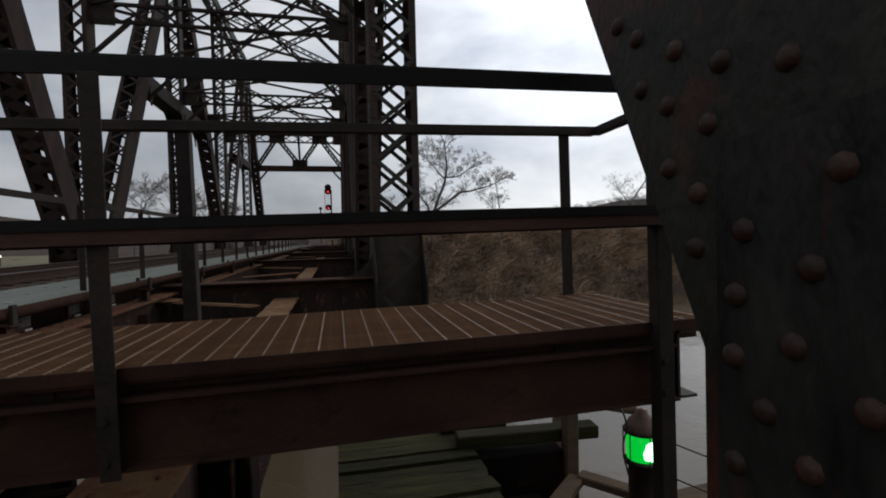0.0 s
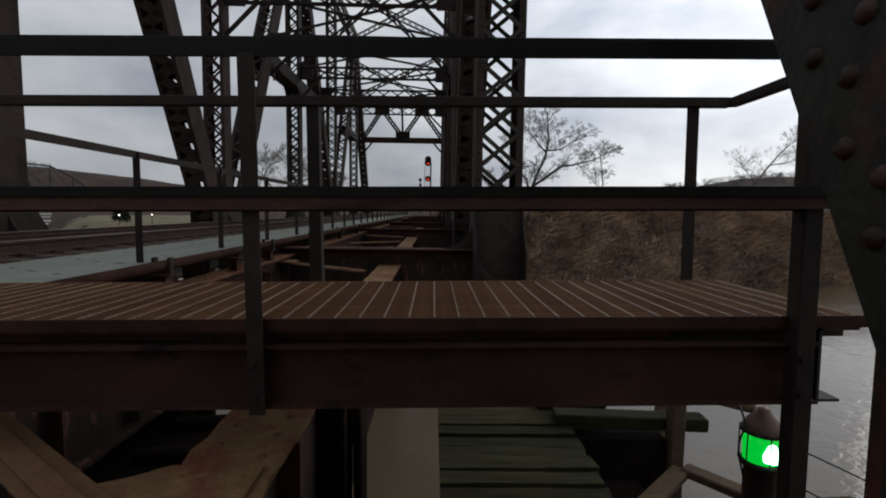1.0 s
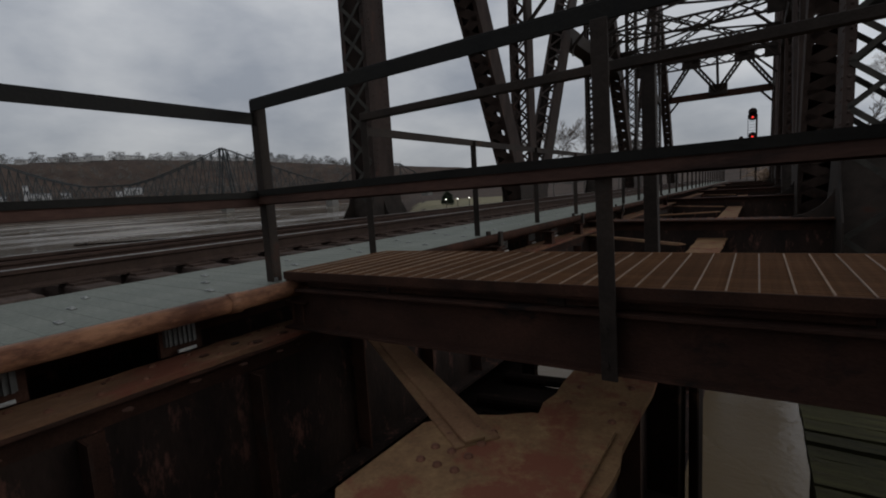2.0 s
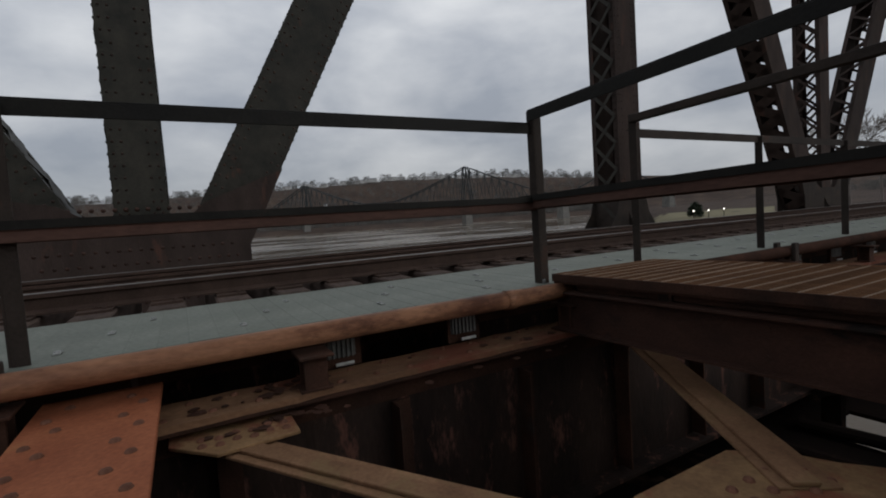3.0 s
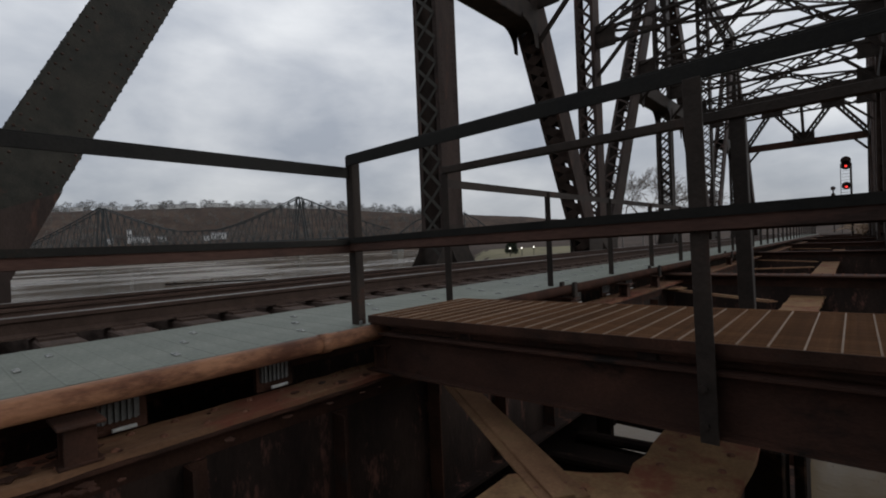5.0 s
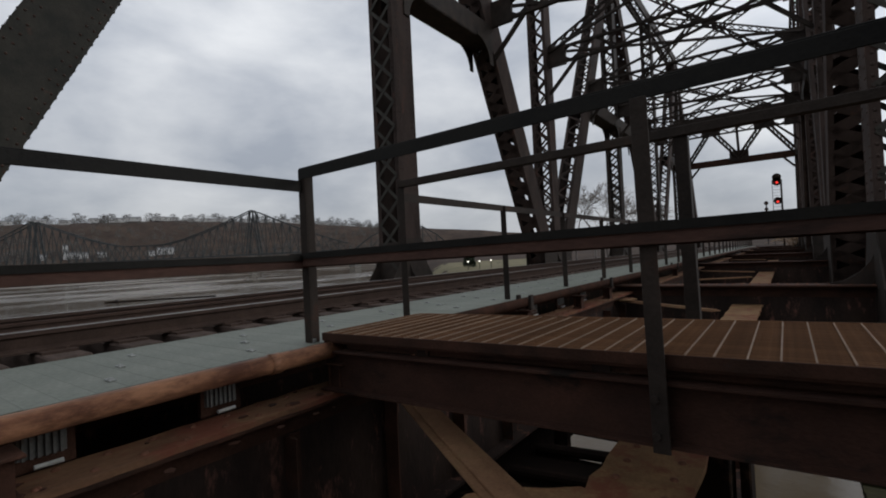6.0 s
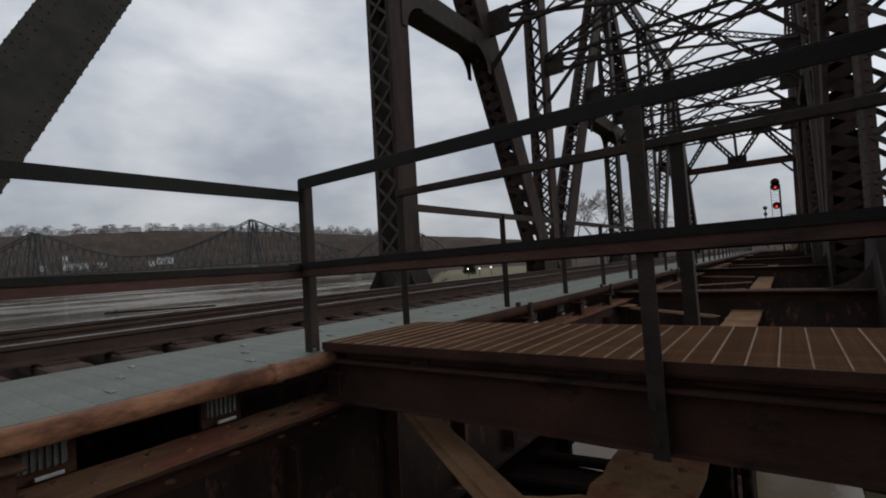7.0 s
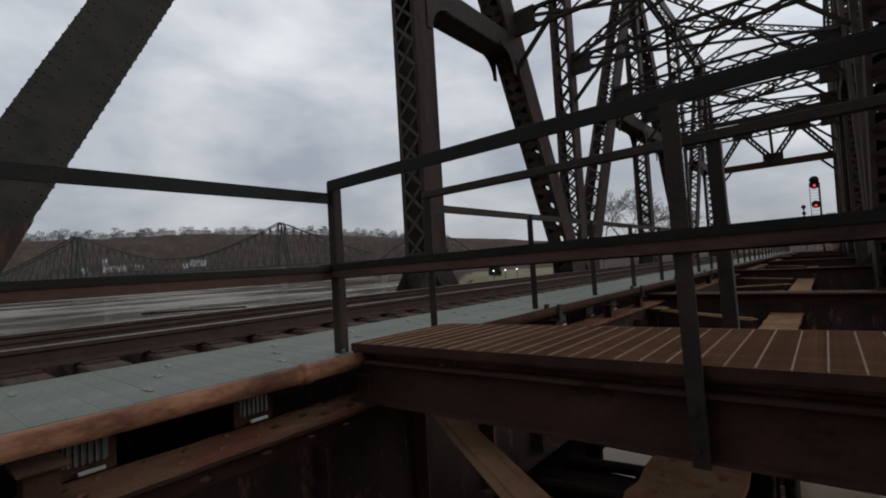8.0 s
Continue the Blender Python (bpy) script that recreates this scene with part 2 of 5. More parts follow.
def water_material():
    m = bpy.data.materials.new("muddy_rippled_water")
    m.use_nodes = True
    n, l = m.node_tree.nodes, m.node_tree.links
    b = n["Principled BSDF"]
    b.inputs["Base Color"].default_value = (0.080, 0.056, 0.032, 1)
    b.inputs["Roughness"].default_value = 0.12
    b.inputs["IOR"].default_value = 1.33
    tc = n.new("ShaderNodeTexCoord")
    n1 = n.new("ShaderNodeTexNoise")
    n1.inputs["Scale"].default_value = 0.55
    n1.inputs["Detail"].default_value = 7
    n1.inputs["Distortion"].default_value = 0.6
    n2 = n.new("ShaderNodeTexNoise")
    n2.inputs["Scale"].default_value = 0.02
    n2.inputs["Detail"].default_value = 5
    mp = n.new("ShaderNodeMapping")
    mp.inputs["Scale"].default_value = (0.8, 0.5, 1)
    mp.inputs["Rotation"].default_value = (0, 0, radians(35))
    l.new(tc.outputs["Object"], n1.inputs["Vector"])
    l.new(tc.outputs["Object"], mp.inputs["Vector"])
    l.new(mp.outputs["Vector"], n2.inputs["Vector"])
    n3 = n.new("ShaderNodeTexNoise")
    n3.inputs["Scale"].default_value = 1.8
    n3.inputs["Detail"].default_value = 3
    n3.inputs["Distortion"].default_value = 1.2
    l.new(tc.outputs["Object"], n3.inputs["Vector"])
    waves = n.new("ShaderNodeMath")
    waves.operation = "MULTIPLY_ADD"
    waves.inputs[1].default_value = 0.5
    l.new(n3.outputs["Fac"], waves.inputs[0])
    l.new(n1.outputs["Fac"], waves.inputs[2])
    silt = n.new("ShaderNodeValToRGB")
    silt.color_ramp.elements[0].position, silt.color_ramp.elements[0].color = 0.4, (0.062, 0.043, 0.021, 1)
    silt.color_ramp.elements[1].position, silt.color_ramp.elements[1].color = 0.62, (0.100, 0.070, 0.038, 1)
    l.new(n2.outputs["Fac"], silt.inputs["Fac"])
    l.new(silt.outputs["Color"], b.inputs["Base Color"])
    bp = n.new("ShaderNodeBump")
    bp.inputs["Strength"].default_value = 0.12
    bp.inputs["Distance"].default_value = 0.25
    l.new(waves.outputs["Value"], bp.inputs["Height"])
    l.new(bp.outputs["Normal"], b.inputs["Normal"])
    r = n.new("ShaderNodeMapRange")
    r.inputs["From Min"].default_value, r.inputs["From Max"].default_value = 0.42, 0.6
    r.inputs["To Min"].default_value, r.inputs["To Max"].default_value = 0.06, 0.34
    l.new(n2.outputs["Fac"], r.inputs["Value"])
    l.new(r.outputs["Result"], b.inputs["Roughness"])
    return m


WATER = water_material()


def ground_material():
    m = bpy.data.materials.new("dry_grass_and_wooded_slope")
    m.use_nodes = True
    n, l = m.node_tree.nodes, m.node_tree.links
    b = n["Principled BSDF"]
    b.inputs["Roughness"].default_value = 0.95
    b.inputs["Specular IOR Level"].default_value = 0.08
    tc = n.new("ShaderNodeTexCoord")
    n1 = n.new("ShaderNodeTexNoise")
    n1.inputs["Scale"].default_value = 0.03
    n1.inputs["Detail"].default_value = 10
    n1.inputs["Roughness"].default_value = 0.75
    l.new(tc.outputs["Object"], n1.inputs["Vector"])
    ramp = n.new("ShaderNodeValToRGB")
    ramp.color_ramp.elements[0].position, ramp.color_ramp.elements[0].color = 0.35, (0.040, 0.030, 0.025, 1)
    ramp.color_ramp.elements[1].position, ramp.color_ramp.elements[1].color = 0.66, (0.088, 0.062, 0.046, 1)
    e = ramp.color_ramp.elements.new(0.52)
    e.color = (0.062, 0.045, 0.036, 1)
    l.new(n1.outputs["Fac"], ramp.inputs["Fac"])
    l.new(ramp.outputs["Color"], b.inputs["Base Color"])
    n2 = n.new("ShaderNodeTexNoise")
    n2.inputs["Scale"].default_value = 0.8
    n2.inputs["Detail"].default_value = 6
    l.new(tc.outputs["Object"], n2.inputs["Vector"])
    bp = n.new("ShaderNodeBump")
    bp.inputs["Strength"].default_value = 0.8
    bp.inputs["Distance"].default_value = 0.5
    l.new(n2.outputs["Fac"], bp.inputs["Height"])
    l.new(bp.outputs["Normal"], b.inputs["Normal"])
    return m


GROUND = ground_material()
GRASS = material("faded_park_grass", (0.105, 0.092, 0.05), (0.19, 0.165, 0.095), 0.15, 0.95, bump=0)

# ---------------------------------------------------------------- mesh tools


class Shape:
    """Collects the pieces of one mesh."""

    def __init__(self):
        self.v, self.f = [], []

    def add(self, verts, faces):
        k = len(self.v)
        self.v.extend(verts)
        self.f.extend([tuple(i + k for i in f) for f in faces])
        return self

    def box(self, x0, x1, y0, y1, z0, z1):
        return self.add([(x0, y0, z0), (x1, y0, z0), (x1, y1, z0), (x0, y1, z0), (x0, y0, z1), (x1, y0, z1), (x1, y1, z1), (x0, y1, z1)],
                        [(0, 3, 2, 1), (4, 5, 6, 7), (0, 1, 5, 4), (1, 2, 6, 5), (2, 3, 7, 6), (3, 0, 4, 7)])

    def bar(self, p, q, w, h, up=(0, 0, 1)):
        """A straight bar from p to q; w across, h along up."""
        p, q = Vector(p), Vector(q)
        d = (q - p).normalized()
        side = d.cross(Vector(up))
        if side.length < 1e-6:
            side = d.cross(Vector((1, 0, 0)))
        side.normalize()
        u = side.cross(d)
        c = [side * (a * w / 2) + u * (b * h / 2) for a, b in ((-1, -1), (1, -1), (1, 1), (-1, 1))]
        return self.add([tuple(p + k) for k in c] + [tuple(q + k) for k in c],
                        [(0, 1, 2, 3), (7, 6, 5, 4), (0, 4, 5, 1), (1, 5, 6, 2), (2, 6, 7, 3), (3, 7, 4, 0)])

    def rod(self, p, q, r0, r1=None, n=8):
        r1 = r0 if r1 is None else r1
        p, q = Vector(p), Vector(q)
        d = (q - p).normalized()
        a = d.orthogonal().normalized()
        b = d.cross(a)
        ring = [a * math.cos(2 * math.pi * i / n) + b * math.sin(2 * math.pi * i / n) for i in range(n)]
        return self.add([tuple(p + k * r0) for k in ring] + [tuple(q + k * r1) for k in ring],
                        [(i, (i + 1) % n, n + (i + 1) % n, n + i) for i in range(n)] + [tuple(range(n))[::-1], tuple(range(n, 2 * n))])

    def plate(self, outline, axis, at, thick):
        """A flat plate: an outline in the two other axes, thick along axis from at."""
        n = len(outline)
        def put(u, w, s):
            return {"x": (s, u, w), "y": (u, s, w), "z": (u, w, s)}[axis]
        vs = [put(u, w, at) for u, w in outline] + [put(u, w, at + thick) for u, w in outline]
        return self.add(vs, [tuple(range(n))[::-1], tuple(range(n, 2 * n))] + [(i, (i + 1) % n, n + (i + 1) % n, n + i) for i in range(n)])

    def channel(self, x, away, p, q, depth, leg=0.13, t=0.022):
        """A rolled channel along p to q in a plane of constant x: web at x, legs pointing along away."""
        p, q = Vector(p), Vector(q)
        d = (q - p).normalized()
        n = Vector((0, d.z, -d.y))
        h = depth / 2
        prof = [(0, -h), (leg, -h), (leg, -h + t), (t, -h + t), (t, h - t), (leg, h - t), (leg, h), (0, h)]
        ring = [Vector((away * (u - t / 2), 0, 0)) + n * w for u, w in prof]
        m = len(ring)
        base = Vector((x, 0, 0))
        return self.add([tuple(base + p + k) for k in ring] + [tuple(base + q + k) for k in ring],
                        [(i, (i + 1) % m, m + (i + 1) % m, m + i) for i in range(m)] + [(0, 1, 2, 3), (4, 5, 6, 7), (0, 3, 4, 7), (m, m + 3, m + 2, m + 1), (m + 4, m + 7, m + 6, m + 5), (m, m + 7, m + 4, m + 3)])

    def dome(self, c, normal, r, n=6, h=0.7):
        c, d = Vector(c), Vector(normal).normalized()
        a = d.orthogonal().normalized()
        b = d.cross(a)
        vs = []
        for rr, hh in ((1.0, 0.0), (0.78, 0.6 * h)):
            vs += [tuple(c + (a * math.cos(2 * math.pi * i / n) + b * math.sin(2 * math.pi * i / n)) * r * rr + d * r * hh) for i in range(n)]
        vs.append(tuple(c + d * r * h))
        fs = [(i, (i + 1) % n, n + (i + 1) % n, n + i) for i in range(n)] + [(n + i, n + (i + 1) % n, 2 * n) for i in range(n)]
        return self.add(vs, fs)

    def angle(self, p, q, leg, t, up=(0, 0, 1), flip=1):
        """An L-shaped steel angle with its corner along p to q."""
        p, q = Vector(p), Vector(q)
        d = (q - p).normalized()
        side = d.cross(Vector(up)).normalized() * flip
        u = Vector(up) - d * d.dot(Vector(up))
        u.normalize()
        self.bar(p + side * leg / 2, q + side * leg / 2, leg, t, u)
        self.bar(p - u * (leg / 2 + t / 2), q - u * (leg / 2 + t / 2), t, leg, u)
        return self

    def mesh(self, name, mat, bevel=0.0, smooth=False):
        me = bpy.data.meshes.new(name)
        me.from_pydata([tuple(v) for v in self.v], [], self.f)
        bm = bmesh.new()
        bm.from_mesh(me)
        bmesh.ops.recalc_face_normals(bm, faces=bm.faces)
        if bevel:
            bmesh.ops.bevel(bm, geom=list(bm.edges), offset=bevel, segments=1, affect="EDGES", clamp_overlap=True)
        for f in bm.faces:
            f.smooth = smooth
        bm.to_mesh(me)
        bm.free()
        me.materials.append(mat)
        return me


def part(name, shape, mat, parent, label="", bevel=0.0, smooth=False, kind=""):
    ob = new(name, shape.mesh(name, mat, bevel, smooth))
    ob.parent = parent
    return tagged(ob, label=label, kind=kind)


def thing(name, label, category, group="", kind="", at=(0, 0, 0)):
    ob = new(name)
    ob.empty_display_size = 0.2
    ob.location = at
    return tagged(ob, label, category, group, kind)


def solid(name, shape, mat, label, category, group="", kind="", bevel=0.0, smooth=False):
    return tagged(new(name, shape.mesh(name, mat, bevel, smooth)), label, category, group, kind)


RIVET = {}


def rivets(parent, places, normal, r, mat, name="rivet"):
    """Rivet heads as pieces that share one mesh."""
    key = (tuple(normal), r, mat.name)
    if key not in RIVET:
        RIVET[key] = Shape().dome((0, 0, 0), normal, r, 8).mesh("rivet", mat, 0, True)
    for p in places:
        ob = new(name, RIVET[key])
        ob.location = p
        ob.parent = parent


def rivet_row(shape, p, q, pitch, normal, r):
    p, q = Vector(p), Vector(q)
    n = max(1, int((q - p).length / pitch))
    for i in range(n + 1):
        shape.dome(p + (q - p) * (i / n), normal, r, 5)
    return shape

# ---------------------------------------------------------------- ground and water
WATER_Z = -9.0


def smooth_step(a, b, v):
    k = min(1.0, max(0.0, (v - a) / (b - a)))
    return k * k * (3 - 2 * k)


def hill_height(bearing):
    """Height of the far ridge, by bearing in degrees left of the bridge's axis."""
    pts = ((-180, 70), (-60, 80), (-38, 70), (-33, 62), (-29, 46), (-22, 36), (-10, 22), (0, 26), (20, 34), (33, 68), (44, 84), (54, 104), (66, 112), (77, 104), (97, 84), (112, 56), (130, 60), (180, 70))
    for (a, ha), (b, hb) in zip(pts, pts[1:]):
        if a <= bearing <= b:
            return ha + (hb - ha) * (bearing - a) / (b - a)
    return 50


def terrain(x, y):
    d = math.hypot(x, y)
    b = math.degrees(math.atan2(-x, y))
    rough = noise.noise((x * 0.02, y * 0.02, 0)) * 2 + noise.noise((x * 0.15, y * 0.15, 5)) * 0.7
    # bank at the bridge's end; its shore bends away upstream
    if x > 0:
        shore = y - (50 + 0.22 * x)
    else:
        shore = min(y - 58, x * 0.79 + y * 0.62 + 5)
    near = -14 + (13.5 if x > -6 else 13.5 - 2.2 * smooth_step(6, 20, -x)) * smooth_step(-8, 13, shore + rough)
    near += smooth_step(60, 700, shore) * hill_height(b)
    # bank across the river
    far = -14 + smooth_step(835, 880, d) * 12 + smooth_step(930, 1240, d) * hill_height(b)
    behind = y < 0 or x < -40
    h = max(near, far if behind else -14)
    h += rough * (0.25 if h < 3 else 1.5) if h > -12 else 0
    return h


def ground_sheet():
    s = Shape()
    radii = [3, 20, 30, 38, 44, 50, 56, 62, 68, 75, 85, 100, 120, 150, 200, 270, 350, 450, 560, 640, 720, 800, 830, 850, 865, 880, 930, 980, 1030, 1080, 1130, 1180, 1240, 1300, 1400, 1800, 3000, 4500]
    n = 240
    vs = [(r * math.cos(2 * math.pi * i / n), r * math.sin(2 * math.pi * i / n)) for r in radii for i in range(n)]
    fs = [(k * n + i, k * n + (i + 1) % n, (k + 1) * n + (i + 1) % n, (k + 1) * n + i) for k in range(len(radii) - 1) for i in range(n)]
    s.add([(x, y, terrain(x, y)) for x, y in vs] + [(0, 0, -14)], fs + [((i + 1) % n, i, len(vs)) for i in range(n)])
    return solid("ground", s, GROUND, "brown wooded river banks and bare winter hills", "ground", kind="structure", smooth=True)


ground_sheet()
solid("water", Shape().add([(-4000, -4000, WATER_Z), (4000, -4000, WATER_Z), (4000, 4000, WATER_Z), (-4000, 4000, WATER_Z)], [(0, 1, 2, 3)]), WATER,
      "wide muddy brown river with faint ripples", "water", kind="structure")

# ---------------------------------------------------------------- trusses
NODES = [-11.15, -0.66, 9.09, 18.62, 28.75, 39.1, 49.6, 60.1]
LOW, TOP, STRUT_Z = -1.5, 17.85, 7.74


def lacing(s, p, q, half, nrm, pitch, w, cross):
    """Flat lacing bars across a laced face: p to q is the middle line, half its half-width along x."""
    p, q = Vector(p), Vector(q)
    n = max(2, round((q - p).length / pitch))
    t = 0.012
    for i in range(n):
        a, b = p + (q - p) * (i / n), p + (q - p) * ((i + 1) / n)
        o = Vector((half, 0, 0))
        lift = Vector(nrm) * 0.008
        sgn = 1 if i % 2 else -1
        s.bar(a - o * sgn, b + o * sgn, w, t, nrm)
        if cross:
            s.bar(a + o * sgn + lift, b - o * sgn + lift, w, t, nrm)
    return s


def built_member(parent, name, a, b, depth, xin, xout, pitch=0.8, cross=True, lace_w=0.075, mat=None, rivet=False, faces=(1, -1), single=False):
    """A two-web riveted member between a and b (y, z), its webs at xin and xout, laced on its narrow faces."""
    mat = mat or STEEL
    (ya, za), (yb, zb) = a, b
    d = Vector((0, yb - ya, zb - za)).normalized()
    nrm = Vector((0, d.z, -d.y))
    away = 1 if xout > xin else -1
    ob = part(name, Shape().channel(xin, away, (0, ya, za), (0, yb, zb), depth), mat, parent)
    part("outer_channel", Shape().channel(xout, -away, (0, ya, za), (0, yb, zb), depth), mat, ob)
    mid, half = (xin + xout) / 2, abs(xout - xin) / 2 - 0.06
    for e in faces:
        o = nrm * (e * (depth / 2 + 0.004))
        if single:
            n = round(math.hypot(yb - ya, zb - za) / pitch)
            step = Vector((0, yb - ya, zb - za)) / n
            tip = Vector((half, 0, 0))
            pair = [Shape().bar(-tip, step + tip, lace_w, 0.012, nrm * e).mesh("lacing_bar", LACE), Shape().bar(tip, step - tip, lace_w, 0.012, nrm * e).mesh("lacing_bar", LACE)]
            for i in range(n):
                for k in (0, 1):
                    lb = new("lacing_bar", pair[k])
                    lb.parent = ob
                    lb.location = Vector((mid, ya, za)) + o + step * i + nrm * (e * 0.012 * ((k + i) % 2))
            continue
        ls = lacing(Shape(), Vector((mid, ya, za)) + o, Vector((mid, yb, zb)) + o, half, nrm * e, pitch, lace_w, cross)
        part("lacing", ls, mat, ob, kind="stuff")
    if rivet:
        rs = Shape()
        for e in (1, -1):
            for k in (0.06, 0.16):
                o = nrm * (e * (depth / 2 - k)) + Vector((-away * 0.011, 0, 0))
                rivet_row(rs, Vector((xin, ya, za)) + o, Vector((xin, yb, zb)) + o, 0.16, (-away, 0, 0), 0.02)
        part("rivets", rs, GUSSETRIVET, ob, kind="stuff")
        es = Shape()
        for e in (1, -1):
            o = nrm * (e * depth / 2)
            rivet_row(es, Vector((xin + away * 0.06, ya, za)) + o, Vector((xin + away * 0.06, yb, zb)) + o, 0.16, nrm * e, 0.03)
        part("edge_rivets", es, mat, ob, kind="stuff")
    return ob


def truss(near_webs, far_webs, shift, label):
    """A truss whose two webs lie at near_webs up to its second joint and at far_webs beyond."""
    (xin, xout) = near_webs
    t = thing("bridge_truss", label, "bridge truss", "trusses of the bridge")
    away = 1 if xout > xin else -1
    ys = [y + (shift if i == 1 else 0) for i, y in enumerate(NODES)]
    for i, y in enumerate(ys):
        lower = i % 2 == 1
        near = i in (1, 2)
        if i == 2:
            xin, xout = far_webs
        if 0 < i < len(ys) - 1:
            if i > 1:
                for e in (-1, 1):
                    yy = y + e * ((0.37 if i == 2 else 0.33) + 0.012)
                    part("batten_plate", Shape().box(min(xin, xout), max(xin, xout), yy - 0.006, yy + 0.006, -1.2, 0.82), STEEL, t, "solid plate closing the post's foot")
            built_member(t, "post", (y, -1.2), (y, TOP), (0.62, 0.62, 0.74)[i] if i < 3 else 0.62, xin, xout, 0.62, True, 0.08, PAINT if i == 1 else (REDSTEEL if away > 0 or i < 4 else None), near, (1, -1), i == 2)
        if i == len(ys) - 1:
            break
        y2 = ys[i + 1]
        p, q = ((y, LOW), (y2, TOP)) if lower else ((y, TOP), (y2, LOW))
        built_member(t, "end_post" if i == len(ys) - 2 else "diagonal", p, q, 0.79 if i < 2 else 0.84, xin, xout, 0.45 if lower else 0.36, False, 0.09 if lower else 0.30,
                     PAINT if i < 2 else REDSTEEL, i < 2)
        if i > 1:
            built_member(t, "lower_chord", (y, LOW), (y2, LOW), 0.6, xin, xout, 0.9, True)
        if i < len(ys) - 2:
            built_member(t, "top_chord", (y, TOP), (y2, TOP), 0.7, xin, xout, 0.9, True)
        # strut at mid height, with curved brackets below
        if i >= 2 and i < len(ys) - 2:
            ym, zm = (y + y2) / 2, STRUT_Z
            yp = y2 if lower else y
            mx = (xin + xout) / 2
            strut = part("mid_strut", Shape().bar((xin, ym, zm), (xin, yp, zm), 0.62, 0.025, (1, 0, 0)), STEEL, t)
            part("outer_web", Shape().bar((xout, ym, zm), (xout, yp, zm), 0.62, 0.025, (1, 0, 0)), STEEL, strut)
            for e in (0.33, -0.33):
                part("flange", Shape().bar((mx, ym, zm + e), (mx, yp, zm + e), abs(xout - xin), 0.02), STEEL, strut)
            sg = 1 if yp > ym else -1
            for yy, dirn in ((yp, -sg), (ym, sg)):
                out = []
                for k in range(7):
                    f = k / 6 * math.pi / 2
                    out.append((yy + dirn * (0.3 + 0.75 * (1 - math.sin(f))), zm - 0.31 - 0.75 * (1 - math.cos(f))))
                out += [(yy + dirn * 0.1, zm - 0.31 - 0.75), (yy + dirn * 0.1, zm - 0.2), (yy + dirn * 1.05, zm - 0.2)]
                for x in (xin - away * 0.028, xout + away * 0.004):
                    part("curved_bracket", Shape().plate(out, "x", x, 0.024), STEEL, strut)
    # gusset plates at the lower joints
    for i, y in enumerate(ys):
        if i == 0:
            continue
        xin, xout = near_webs if i == 1 else far_webs
        lower = i % 2 == 1
        s = Shape()
        for x in (xin - away * 0.026, xout + away * 0.004):
            if lower:
                out = [(y - 1.5, -2.0), (y + 1.31, -2.0), (y + 1.33, 0.20), (y + 1.87, 1.30), (y + 0.78, 0.85), (y + 0.5, 0.6), (y - 0.5, 0.6), (y - 0.9, 0.85), (y - 1.72, 1.0), (y - 1.5, 0.3)]
            else:
                out = [(y - 0.95, -2.0), (y + 0.95, -2.0), (y + 0.95, -0.3), (y + 0.55, 0.25), (y + 0.36, 0.9), (y - 0.36, 0.9), (y - 0.55, 0.25), (y - 0.95, -0.3)]
            s.plate(out, "x", x, 0.022)
        g = part("gusset_plate", s, (GUSSET if away > 0 else REDSTEEL) if i == 1 else STEEL, t, "riveted gusset plate")
        if i == 1:
            xs = xin - away * 0.026 if away > 0 else xin + 0.026
            cov = part("cover_plate", Shape().plate([(y - 1.3, -1.9), (y + 1.285, -1.9), (y + 1.285, 0.60), (y + 0.9, 0.63), (y - 1.3, 0.64)] if away > 0 else
                                                   [(y - 1.3, -1.9), (y + 1.2, -1.9), (y + 1.2, 0.3), (y - 1.3, 0.3)], "x", xs - 0.012, 0.012) if away > 0 else
                       Shape().plate([(y - 1.3, -1.9), (y + 1.2, -1.9), (y + 1.2, 0.3), (y - 1.3, 0.3)], "x", xs, 0.012), COVER if away > 0 else REDSTEEL, g, "raised cover plate with peeling paint")
            spots, raised = [], []
            if away > 0:
                # rows that follow the sloping edge, each staggered against the next
                few = random.Random(4)
                for r, (inset, first) in enumerate(((0.063, 0.975), (0.122, 0.90), (0.205, 0.835), (0.295, 0.77), (0.41, 0.72), (0.53, 0.66), (0.66, 0.75), (0.80, 0.68), (0.95, 0.76), (1.12, 0.69))):
                    for k in range(11):
                        zz = first - 0.194 * k + few.uniform(-0.012, 0.012)
                        yy = 1.31 + max(0.0, zz - 0.20) * 0.49 - inset + few.uniform(-0.008, 0.008)
                        if abs(zz - 0.61) < 0.04 and yy < 1.3:
                            continue
                        over = zz < 0.6 and yy < 1.28
                        (raised if over else spots).append((xs - 0.012 if over else xs, y + yy, zz))
            else:
                for r, z in enumerate((0.78, 0.66, 0.50, 0.39, 0.24, 0.06, -0.12, -0.30, -0.48)):
                    for c in range(20):
                        yy, zz = 1.2 - c * 0.125 - (0.06 if r % 2 else 0.0), z
                        over = zz < 0.28 and abs(yy) < 1.18
                        (raised if over else spots).append((xs + 0.012 if over else xs, y + yy, zz))
            rivets(g, raised, (-away, 0, 0), 0.024 if away > 0 else 0.03, GUSSETRIVET)
            rivets(g, spots, (-away, 0, 0), 0.024 if away > 0 else 0.03, GUSSETRIVET)
    return t


truss((-7.9, -8.66), (-7.9, -8.66), 0.0, "tall dark riveted steel truss with laced posts")
truss((0.88, 1.72), (0.81, 1.66), 0.14, "dark riveted steel truss beside the grating platform")

# ---------------------------------------------------------------- sway bracing between the trusses
XI, XO = -7.9, 0.81


